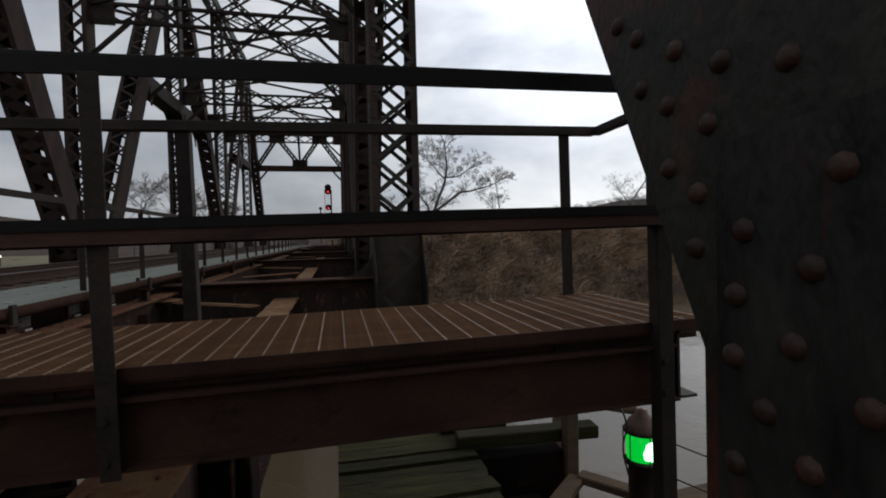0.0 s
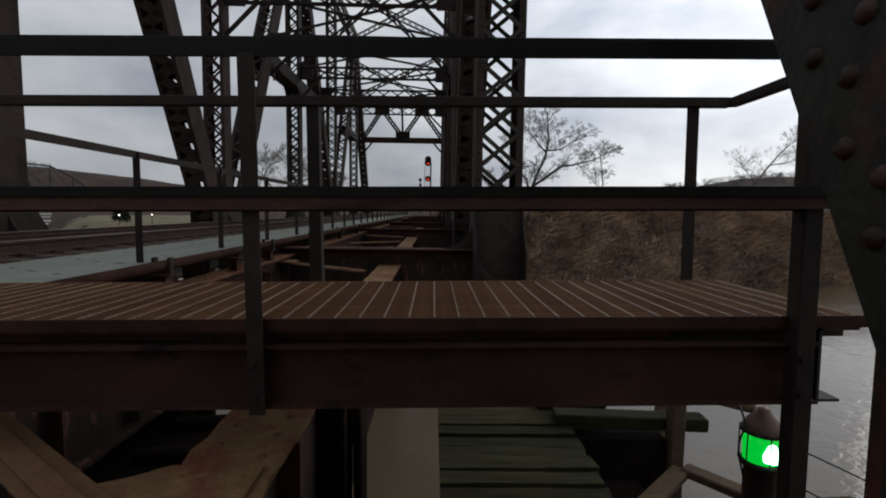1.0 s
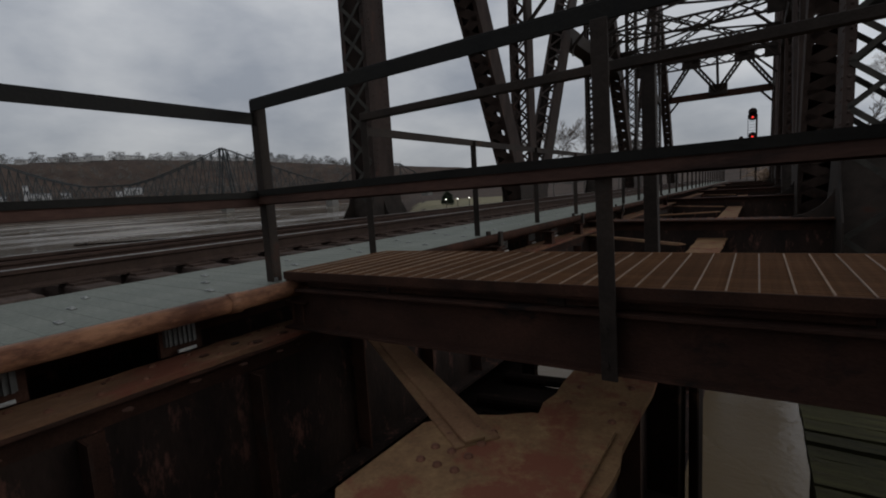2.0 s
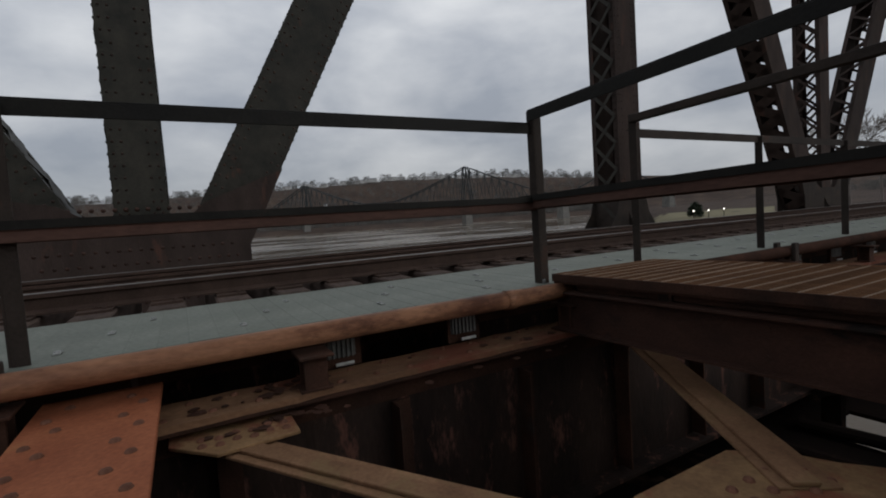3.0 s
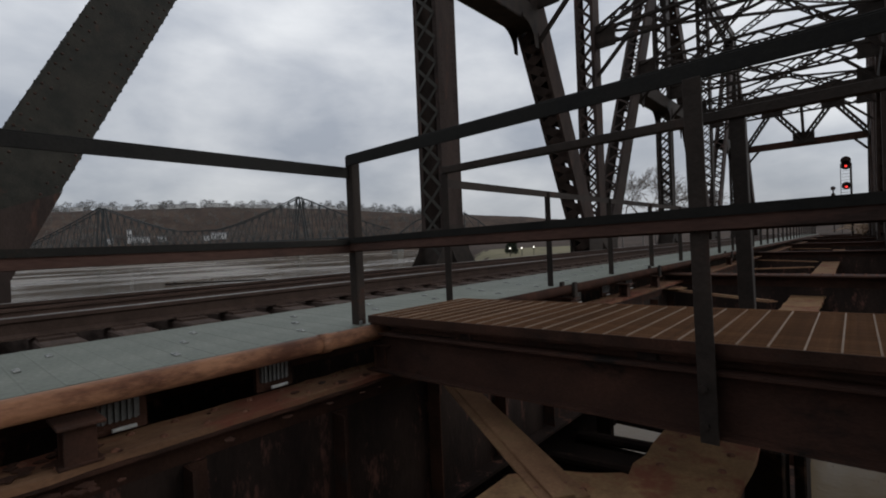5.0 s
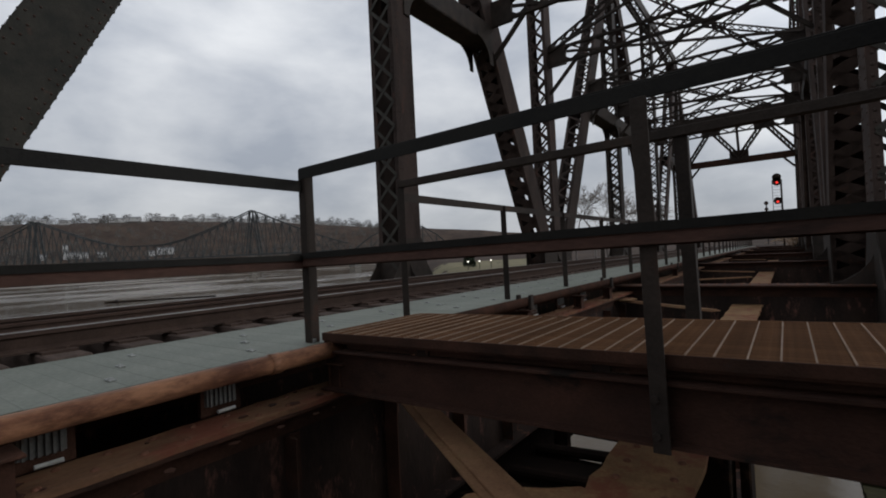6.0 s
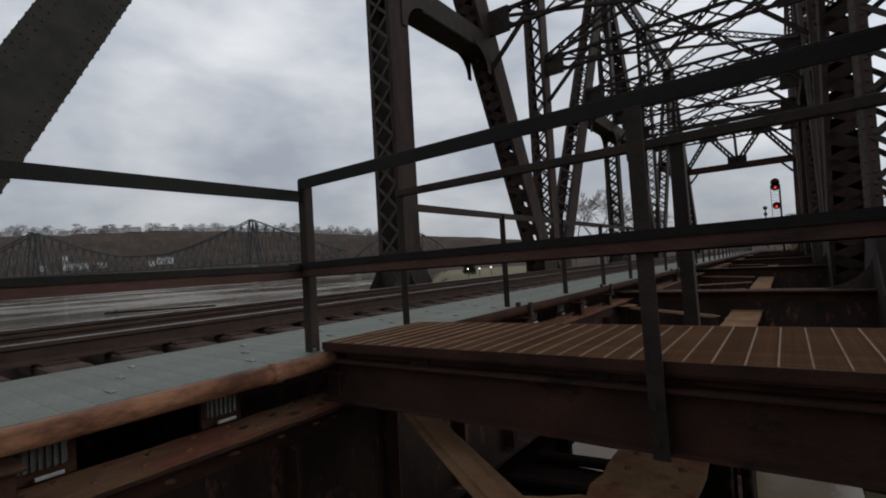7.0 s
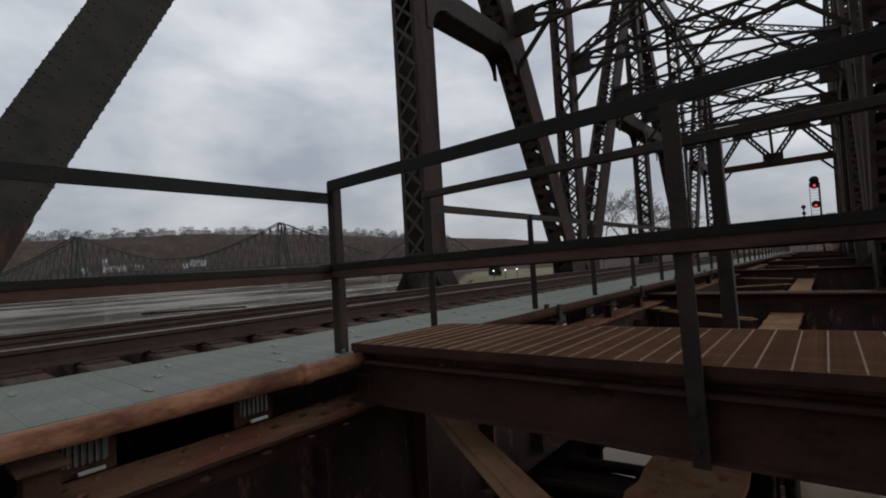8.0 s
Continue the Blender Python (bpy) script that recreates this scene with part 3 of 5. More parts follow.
def laced_strut(parent, name, p, q, depth, up, pitch=0.7, leg=0.1):
    p, q, u = Vector(p), Vector(q), Vector(up).normalized()
    s = Shape()
    for e in (1, -1):
        s.bar(p + u * (e * depth / 2), q + u * (e * depth / 2), leg, leg * 0.8, u)
    ob = part(name, s, STEEL, parent)
    n = max(2, round((q - p).length / pitch))
    side = (q - p).normalized().cross(u).normalized()
    ls = Shape()
    for i in range(n):
        a, b = p + (q - p) * (i / n), p + (q - p) * ((i + 1) / n)
        ls.bar(a - u * depth / 2, b + u * depth / 2, 0.075, 0.012, side)
        ls.bar(a + u * depth / 2 + side * 0.012, b - u * depth / 2 + side * 0.012, 0.075, 0.012, side)
    part("lacing", ls, STEEL, ob, kind="stuff")
    return ob


def sway_frame(y, z, top, knees=True):
    t = thing("sway_frame", "dark laced cross bracing spanning between the trusses", "bracing", "sway frames")
    laced_strut(t, "strut", (XI, y, z), (XO, y, z), 0.6, (0, 0, 1), 0.95, 0.13)
    for x, e in ((XI, 1), (XO, -1)):
        part("joint_plate", Shape().box(min(x, x + e * 0.75), max(x, x + e * 0.75), y - 0.06, y + 0.06, z - 0.42, z + 0.42), STEEL, t)
        if knees:
            part("knee_brace", Shape().bar((x, y, z - 1.5), (x + e * 1.3, y, z - 0.2), 0.12, 0.12), STEEL, t)
    mid = (XI + XO) / 2
    if top:
        laced_strut(t, "strut", (XI, y, top), (XO, y, top), 0.6, (0, 0, 1), 0.95, 0.13)
        for a, b in ((XI, XO), (XO, XI)):
            laced_strut(t, "brace", (a, y, z + 0.3), (b, y, top - 0.3), 0.28, (0, 0, 1), 0.5, 0.09)
    return t


for y, top in ((13.9, 0), (18.62, 13.2), (23.7, 0), (28.75, 16.6), (33.9, 0), (39.1, 13.2)):
    sway_frame(y, 8.45, top)

laterals = thing("top_lateral_bracing", "dark laced lateral bracing between the top chords", "bracing")
for y0, y1 in zip(NODES[2:], NODES[3:-1]):
    for a, b in ((XI, XO), (XO, XI)):
        laced_strut(laterals, "brace", (a, y0, TOP), (b, y1, TOP), 0.45, (0, 0, 1), 0.9, 0.12)
mid_laterals = thing("mid_lateral_bracing", "thin dark crossed bracing at the height of the struts", "bracing")
for y0, y1 in ((13.9, 18.62), (18.62, 23.7), (23.7, 28.75), (28.75, 33.9), (33.9, 39.1)):
    for a, b in ((XI, XO), (XO, XI)):
        part("brace", Shape().bar((a, y0, 8.7), (b, y1, 8.7), 0.09, 0.09), STEEL, mid_laterals)

portal = thing("portal_brace", "steel end portal with a brown lower beam", "bracing")


def on_end_post(z):
    return NODES[-1] - (z - LOW) / (TOP - LOW) * (NODES[-1] - NODES[-2])


zb, zt = 8.35, 11.7
part("lower_beam", Shape().bar((XI, on_end_post(zb), zb), (XO, on_end_post(zb), zb), 0.3, 0.62), BROWN, portal, "brown lower portal beam")
for z, h in ((zt + 0.05, 0.42), (zt + 0.85, 0.34)):
    part("upper_beam", Shape().bar((XI, on_end_post(z), z), (XO, on_end_post(z), z), 0.3, h), REDSTEEL, portal, "dark brown upper portal beam")
for k in range(4):
    a, b = XI + k * (XO - XI) / 4, XI + (k + 1) * (XO - XI) / 4
    za, zc = (zb + 0.3, zt - 0.3) if k % 2 == 0 else (zt - 0.3, zb + 0.3)
    if k in (0, 2):
        za, zc = zb + 0.3, zt - 0.3
    laced_strut(portal, "web_brace", (a, on_end_post(za), za), (b, on_end_post(zc), zc), 0.5, (0, 0, 1), 0.5, 0.17)
part("hanger", Shape().bar(((XI + XO) / 2, on_end_post(zb), zb), ((XI + XO) / 2, on_end_post(zt), zt), 0.22, 0.22), STEEL, portal)
for k in (1, 2, 3):
    x = XI + k * (XO - XI) / 4
    z = zt - 0.4 if k != 2 else zb + 0.45
    part("joint_plate", Shape().box(x - 0.8, x + 0.8, on_end_post(z) - 0.06, on_end_post(z) + 0.06, z - 0.5, z + 0.5), STEEL, portal)
for x, e in ((XI, 1), (XO, -1)):
    part("knee_brace", Shape().bar((x, on_end_post(7.2), 7.2), (x + e * 0.85, on_end_post(8.1), 8.1), 0.14, 0.14), STEEL, portal)

# ---------------------------------------------------------------- floor system
FB = [-9.8, -0.585, 8.95, 18.4, 28.5, 38.8, 49.3, 59.8]
for i, y in enumerate(FB[1:]):
    fb = thing("floor_beam", "orange rusted riveted floor beam" if i == 0 else "brown rusted floor beam across the bridge", "floor beam", "floor beams")
    mat = ORANGE if i == 0 else BROWN
    x0, x1, zt0 = -2.82, 0.86, -0.28
    part("top_plate", Shape().box(x0, x1, y - 0.215, y + 0.215, zt0 - 0.025, zt0), mat, fb, bevel=0.004)
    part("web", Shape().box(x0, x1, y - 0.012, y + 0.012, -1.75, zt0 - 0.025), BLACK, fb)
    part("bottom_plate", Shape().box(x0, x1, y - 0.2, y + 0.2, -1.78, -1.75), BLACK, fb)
    for e in (1, -1):
        part("flange_angle", Shape().angle((x0, y + e * 0.014, zt0 - 0.034), (x1, y + e * 0.014, zt0 - 0.034), 0.15, 0.016, flip=-e), BROWN, fb)
    for x in (-1.75, -0.4, 0.5):
        part("stiffener", Shape().box(x - 0.008, x + 0.008, y + 0.014, y + 0.17, -1.74, zt0 - 0.05), BLACK, fb)
    if i > 0:
        knee = [(0.87, -0.28), (0.22, -0.278), (0.45, -0.22), (0.63, -0.10), (0.75, 0.06), (0.82, 0.25), (0.86, 0.5), (0.87, 0.5)]
        part("knee_bracket", Shape().plate(knee, "y", y - 0.015, 0.03), STEEL, fb, "curved bracket to the truss post")
        part("knee_bracket", Shape().plate([(-7.02 - u, w) for u, w in knee], "y", y - 0.015, 0.03), STEEL, fb)
    # the outer half under the running track
    part("far_web", Shape().box(-7.9, x0 - 0.3, y - 0.012, y + 0.012, -1.75, -0.75), BLACK, fb)
    part("far_top_plate", Shape().box(-7.9, x0 - 0.3, y - 0.2, y + 0.2, -0.75, -0.72), BROWN, fb)
    if i < 2:
        # staggered double rows along both edges of the plate
        rs, few = [], random.Random(5)
        for k in range(15):
            x = x0 + 0.14 + k * 0.245
            if x < x1 - 0.1:
                for e in (-1, 1):
                    rs.append((x + few.uniform(-0.012, 0.012), y + e * 0.102 + few.uniform(-0.006, 0.006), zt0))
                    rs.append((x + 0.125 + few.uniform(-0.012, 0.012), y + e * 0.155 + few.uniform(-0.006, 0.006), zt0))
        rivets(fb, rs, (0, 0, 1), 0.019, OLDRIVET)


def stringer(x, half, z, y0, y1, mat, near, label):
    st = thing("stringer", label, "stringer", "stringers")
    # worn, slightly uneven plate edges
    rnd = random.Random(int(x * 10))
    n = max(2, int((y1 - y0) / 0.12))
    lft = [(x - half + rnd.uniform(-0.012, 0.012), y0 + (y1 - y0) * k / n) for k in range(n + 1)]
    rgt = [(x + half + rnd.uniform(-0.012, 0.012), y0 + (y1 - y0) * k / n) for k in range(n + 1)]
    part("top_flange", Shape().plate(lft + rgt[::-1], "z", z - 0.03, 0.03), mat, st)
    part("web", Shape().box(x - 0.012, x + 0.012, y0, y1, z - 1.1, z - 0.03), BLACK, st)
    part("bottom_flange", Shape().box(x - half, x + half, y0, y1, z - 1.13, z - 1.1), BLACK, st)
    for e in (1, -1):
        part("flange_angle", Shape().angle((x + e * 0.014, y0, z - 0.04), (x + e * 0.014, y1, z - 0.04), 0.13, 0.016, flip=e), BROWN, st)
    k, yy = 0, y0 + 0.42
    while yy < y1 and near:
        for e in (1, -1):
            part("stiffener", Shape().box(min(x + e * 0.013, x + e * 0.13), max(x + e * 0.013, x + e * 0.13), yy - 0.045, yy - 0.03, z - 1.08, z - 0.19).box(
                min(x + e * 0.013, x + e * 0.028), max(x + e * 0.013, x + e * 0.028), yy - 0.03, yy + 0.06, z - 1.08, z - 0.19), BROWN, st)
        yy += 0.86
    if near:
        rs = []
        for j in range(int((min(y1, 6) - y0) / 0.19)):
            yy = y0 + 0.1 + j * 0.19
            rs += [(x - half * 0.55, yy, z), (x + half * 0.55, yy + 0.09, z)]
        rivets(st, rs, (0, 0, 1), 0.019, OLDRIVET)
    return st


for i, (a, b) in enumerate(zip(FB, FB[1:])):
    near = i == 1
    stringer(-2.68, 0.145, -0.395, a + 0.02, b - 0.02, GIRDERTOP, i < 2, "rusted plate girder with dark streaked web and stiffeners")
    if i > 0:
        stringer(-0.775, 0.205, -0.60, a + 0.02, b - 0.02, OCHRE, near, "ochre rusted stringer with riveted top plate")
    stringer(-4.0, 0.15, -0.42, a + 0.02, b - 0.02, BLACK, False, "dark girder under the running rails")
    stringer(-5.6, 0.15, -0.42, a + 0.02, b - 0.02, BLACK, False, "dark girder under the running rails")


def lateral(p, q, z, w, label="red-brown rusted angle brace between the stringers"):
    t = thing("lateral_brace", label, "brace", "lateral braces")
    p, q = Vector((*p, z)), Vector((*q, z))
    s = Shape().bar(p, q, w, 0.014)
    d = (q - p).normalized()
    side = d.cross(Vector((0, 0, 1)))
    part("flat_leg", s, RUSTBRACE, t, bevel=0.003)
    part("raised_leg", Shape().bar(p + side * 0.012 + Vector((0, 0, 0.016)), q + side * 0.012 + Vector((0, 0, 0.016)), w * 0.46, 0.016), RUSTBRACE, t, bevel=0.003)
    return t


def gusset_flat(outline, z, spots, label="flat riveted gusset plate with rust and flakes"):
    t = thing("gusset_plate", label, "gusset plate", "gusset plates of the bracing")
    part("plate", Shape().plate(outline, "z", z, 0.016), OCHRE, t, bevel=0.003)
    rivets(t, [(x, y, z + 0.016) for x, y in spots], (0, 0, 1), 0.020, OLDRIVET)
    return t


for base in FB[1:-1]:
    b = base + 0.585
    lateral((-2.52, b - 0.17), (-0.98, b + 0.815), -0.508, 0.17)
    lateral((-2.45, b + 2.44), (-1.06, b + 1.455), -0.573, 0.195)
    if base < 30:
        lateral((-2.58, b - 1.12), (-1.05, b - 2.2), -0.52, 0.18)
        for k in range(1, 4):
            o = 2.4 * k - 0.1
            if b + o + 1.4 < base + 8.5 and base > 0 or k == 1:
                lateral((-2.5, b + o + 0.1), (-1.05, b + o + 1.15), -0.585, 0.16)
for base in FB[1:3]:
    b = base + 0.585
    gusset_flat([(-2.75, b - 0.36), (-2.52, b - 0.36), (-2.33, b - 0.19), (-2.35, b + 0.13), (-2.75, b + 0.13)], -0.492,
                [(-2.50 + 0.065 * (k % 2) + 0.02 * (k // 2 % 2), b - 0.24 + 0.065 * (k // 2)) for k in range(12)])
    gusset_flat([(-1.36, b + 0.98), (-1.0, b + 0.62), (-0.62, b + 0.62), (-0.62, b + 1.80), (-0.98, b + 1.80), (-1.09, b + 1.715), (-1.24, b + 1.645), (-1.36, b + 1.5)], -0.592,
                [(-1.20 + 0.075 * (k % 3), b + 1.26 + 0.10 * (k // 3)) for k in range(12)])
    gusset_flat([(-2.75, b - 0.94), (-2.52, b - 0.94), (-2.34, b - 1.12), (-2.42, b - 1.36), (-2.75, b - 1.4)], -0.492,
                [(-2.66 + 0.065 * (k % 4), b - 1.02 - 0.08 * (k // 4)) for k in range(12)])

# ---------------------------------------------------------------- running track
track_y0, track_y1 = -14.0, 75.0
RAIL_BASE, NEAR_RAIL, FAR_RAIL = -0.076, -4.34, -5.84


def rail(x):
    t = thing("running_rail", "brown steel rail with a bright worn head", "rail", "rails of the track")
    prof = [(-0.07, 0.0), (0.07, 0.0), (0.07, 0.012), (0.012, 0.032), (0.012, 0.098), (0.036, 0.110), (0.036, 0.136), (-0.036, 0.136), (-0.036, 0.110), (-0.012, 0.098), (-0.012, 0.032), (-0.07, 0.012)]
    part("rail_section", Shape().plate([(x + u, RAIL_BASE + w) for u, w in prof], "y", track_y0, track_y1 - track_y0), RAILSTEEL, t)
    part("rail_head", Shape().box(x - 0.016, x + 0.018, track_y0, track_y1, RAIL_BASE + 0.1365, RAIL_BASE + 0.141), RAILTOP, t, "bright polished running surface")
    return t


rail(NEAR_RAIL)
rail(FAR_RAIL)
for x in (-4.72, -5.46):
    g = thing("guard_rail_track", "low rusted inner guard rail between the running rails", "rail", "inner guard rails")
    part("rail_section", Shape().plate([(x + u, RAIL_BASE + w) for u, w in ((-0.06, 0), (0.06, 0), (0.012, 0.03), (0.012, 0.08), (0.032, 0.09), (0.032, 0.112), (-0.032, 0.112), (-0.032, 0.09), (-0.012, 0.08), (-0.012, 0.03))],
                                       "y", track_y0, track_y1 - track_y0), RAILSTEEL, g)
    part("rail_head", Shape().box(x - 0.02, x + 0.02, track_y0, track_y1, RAIL_BASE + 0.1125, RAIL_BASE + 0.116), BROWN, g, "dull rusted top of the rail")

tie_mesh = Shape().box(-6.35, -3.93, -0.115, 0.115, -0.40, RAIL_BASE - 0.016).mesh("tie", TIE, 0.012)
plate_mesh = Shape().box(-0.19, 0.19, -0.10, 0.10, 0, 0.016).box(-0.09, -0.072, -0.1, 0.1, 0.016, 0.03).box(0.072, 0.09, -0.1, 0.1, 0.016, 0.03).mesh("tie_plate", RAILSTEEL)
spike_mesh = Shape().dome((0, 0, 0), (0, 0, 1), 0.018, 6, 1.2).mesh("spike", RAILSTEEL)
y, k = track_y0 + 0.2, 0
while y < 58:
    tie = tagged(new("railway_tie", tie_mesh), "weathered grey wooden railway tie", "railway tie", "ties under the track")
    tie.location = (random.uniform(-0.03, 0.03), y + random.uniform(-0.012, 0.012), 0)
    for x in (NEAR_RAIL, FAR_RAIL):
        p = new("tie_plate", plate_mesh)
        p.parent, p.location = tie, (x, 0, RAIL_BASE - 0.016)
        if -4 < y < 14:
            for sx in (-0.12, 0.12):
                q = new("spike", spike_mesh)
                q.parent, q.location = p, (sx, 0.05, 0.016)
    y += 0.42
    k += 1

# ---------------------------------------------------------------- side walkway
walk_ob = thing("walkway", "pale green-grey panelled walkway beside the track", "walkway", kind="structure")
plank_mesh = Shape().plate([(0.0, -0.135), (0.125, -0.135), (0.125, -0.10), (0.012, -0.10), (0.009, -0.0988), (0.003, -0.0988), (0.0, -0.10)], "x", -3.90, 1.20).mesh("plank", WALK)
wide_mesh = Shape().plate([(0.0, -0.135), (0.5, -0.135), (0.5, -0.10), (0.014, -0.10), (0.010, -0.0985), (0.004, -0.0985), (0.0, -0.10)], "x", -3.90, 1.20).mesh("plank", WALK)
y = -8.0
while y < 56:
    p = new("plank", plank_mesh if y < 14 else wide_mesh)
    p.parent, p.location = walk_ob, (random.uniform(-0.006, 0.006), y, random.uniform(-0.0004, 0.0004))
    y += 0.125 if y < 14 else 0.5
part("rear_planks", Shape().box(-3.90, -2.70, track_y0, -8.01, -0.135, -0.10), WALK, walk_ob)
bolt_mesh = Shape().box(-0.035, 0.035, -0.014, 0.014, 0, 0.006).dome((0, 0, 0.005), (0, 0, 1), 0.016, 6).mesh("bolt", BOLTPALE)
y = -6.0
while y < 9:
    for x, o in ((-2.92, 0.0), (-3.25, 0.16), (-3.55, 0.33)):
        q = new("bolt", bolt_mesh)
        q.parent, q.location = walk_ob, (x, y + o, -0.098)
    y += 0.75
for x in (-2.78, -3.3, -3.86):
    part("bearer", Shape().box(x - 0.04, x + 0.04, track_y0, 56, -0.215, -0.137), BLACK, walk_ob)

# ribbed hangers that show below the walkway's edge
for y in (-3.95, -3.1, -2.2, -1.35, 0.46, 1.25, 3.6, 5.3, 6.2, 7.1):
    t = thing("ribbed_bracket", "dull galvanised ribbed bracket with a white tag", "bracket", "brackets under the walkway")
    ribs = [(-2.835, y - 0.09)]
    for k in range(13):
        ribs += [(-2.804 if k % 2 else -2.818, y - 0.085 + k * 0.013), (-2.804 if k % 2 else -2.818, y - 0.074 + k * 0.013)]
    s = Shape().plate(ribs + [(-2.835, y + 0.088)], "z", -0.335, 0.125)
    part("ribbed_plate", s, GALV, t)
    part("backing", Shape().box(-2.87, -2.836, y - 0.11, y + 0.12, -0.392, -0.20), BROWN, t)
    part("tag", Shape().rod((-2.80, y - 0.035, -0.37), (-2.80, y + 0.065, -0.37), 0.010, n=8), WHITE, t, "white rounded tag")

rnd = random.Random(9)
flakes = Shape()
for k in range(150):
    x, y = rnd.uniform(-2.80, -2.45), rnd.choice((rnd.gauss(-1.0, 0.28), rnd.gauss(0.12, 0.2), rnd.uniform(-3, 4)))
    if -0.8 < y < -0.3:
        continue
    z = -0.393 if x < -2.56 else -0.474
    if z < -0.5 and not (-0.34 < y < 0.1 or -1.3 < y < -0.95):
        continue
    r, a = rnd.uniform(0.008, 0.035), rnd.uniform(0, 6.28)
    pts = [(x + r * rnd.uniform(0.6, 1.2) * math.cos(a + j * 1.2566), y + r * rnd.uniform(0.6, 1.4) * math.sin(a + j * 1.2566)) for j in range(5)]
    flakes.plate(pts, "z", z + rnd.uniform(0.0, 0.006), 0.005)
solid("rust_flakes", flakes, BROWN, "loose dark flakes of rust lying on the girder", "rust flakes", kind="stuff")

# ---------------------------------------------------------------- pipe along the walkway
pipe = thing("conduit_pipe", "rusted orange steel pipe along the walkway edge", "pipe")
PX, PZ = -2.60, -0.145
part("pipe_run", Shape().rod((PX, track_y0, PZ), (PX, 1.99, PZ + 0.012), 0.052, n=20), PIPE, pipe, smooth=True)
part("coupling", Shape().rod((PX, 1.41, PZ + 0.01), (PX, 1.48, PZ + 0.01), 0.058, n=20), PIPE, pipe, "rusted pipe coupling", smooth=True)
part("pipe_run", Shape().rod((PX, 3.0, PZ + 0.01), (PX, 54, PZ), 0.052, n=16), BROWN, pipe, smooth=True)


def pipe_stand(y, tall):
    t = thing("pipe_stand", "short rusted steel stand clamping the pipe", "pipe stand", "stands under the pipe")
    foot, w = -0.394, 0.055
    part("base_stub", Shape().box(PX - w, PX - w + 0.014, y - 0.055, y + 0.055, foot, -0.232).box(PX + w - 0.014, PX + w, y - 0.055, y + 0.055, foot, -0.232).box(PX - w + 0.014, PX + w - 0.014, y - 0.007, y + 0.007, foot, -0.232), BROWN, t, bevel=0.002)
    part("foot_plate", Shape().box(PX - 0.075, PX + 0.065, y - 0.075, y + 0.075, foot - 0.001, foot + 0.012), BROWN, t, bevel=0.003)
    part("seat_plate", Shape().box(PX - 0.10, PX + 0.10, y - 0.08, y + 0.08, -0.232, -0.218), BROWN, t, bevel=0.003)
    if tall:
        for e in (-1, 1):
            part("clamp", Shape().box(PX + e * 0.075 - 0.018, PX + e * 0.075 + 0.018, y - 0.032, y + 0.032, -0.217, -0.05), STEEL, t, "dark upright clamp block", bevel=0.005)
    return t


for y, tall in ((-3.9, True), (-0.9, True), (-2.3, False), (0.26, False), (1.93, False), (4.63, True), (6.3, False), (7.6, True), (10.4, True), (13.4, True), (16.4, True)):
    pipe_stand(y, tall)
part("end_clamp", Shape().rod((PX, 1.93, PZ + 0.012), (PX, 2.03, PZ + 0.012), 0.066, n=16), BROWN, pipe, "dark clamp at the pipe's end", smooth=True)

# ---------------------------------------------------------------- cross platform
PY0, PY1, PXL, PXR = 1.86, 2.82, -2.66, 1.80
deck = thing("grating_platform", "rust-brown steel grating platform on dark channel beams", "platform", at=(0, 0, 0.01))
deck.rotation_euler = (0, -0.015, 0)
n = 30
bar_mesh = Shape().box(PXL, PXR, -0.0028, 0.0028, -0.036, 0.0).mesh("bearing_bar", GRATE)
for k in range(n + 1):
    ob = new("bearing_bar", bar_mesh)
    ob.parent, ob.location = deck, (0, PY0 + 0.02 + (PY1 - PY0 - 0.04) * k / n, 0)
rod_mesh = Shape().box(-0.0032, 0.0032, PY0, PY1, -0.012, 0.003).mesh("cross_rod", RODS)
rnd = random.Random(2)
x = -0.05 - 0.1016 * 25
while x < PXR:
    ob = new("cross_rod", rod_mesh)
    ob.parent, ob.location = deck, (x + rnd.uniform(-0.004, 0.004), 0, rnd.uniform(-0.002, 0.001))
    x += 0.1016
part("front_edge_angle", Shape().box(PXL, PXR + 0.03, PY0 - 0.02, PY0 - 0.012, -0.045, 0.003), BROWN, deck, "dark rusted grating edge band")
part("rear_edge_angle", Shape().box(PXL, PXR + 0.03, PY1 + 0.012, PY1 + 0.02, -0.042, 0.003), GRATE, deck)
for x in (PXL, PXR):
    part("end_band", Shape().box(x - 0.008, x, PY0, PY1, -0.04, 0.002), GRATE, deck)


def channel_x(x0, x1, y, z0, z1, face, leg=0.075, t=0.012):
    """A channel beam along x: web at y, legs towards face."""
    prof = [(0, z0), (leg, z0), (leg, z0 + t), (t, z0 + t), (t, z1 - t), (leg, z1 - t), (leg, z1), (0, z1)]
    ring = [(y + face * u, z) for u, z in prof]
    m = len(ring)
    return Shape().add([(x0, *k) for k in ring] + [(x1, *k) for k in ring], [(i, (i + 1) % m, m + (i + 1) % m, m + i) for i in range(m)] +
                       [(0, 1, 2, 3), (4, 5, 6, 7), (0, 3, 4, 7), (m, m + 3, m + 2, m + 1), (m + 4, m + 7, m + 6, m + 5), (m, m + 7, m + 4, m + 3)])


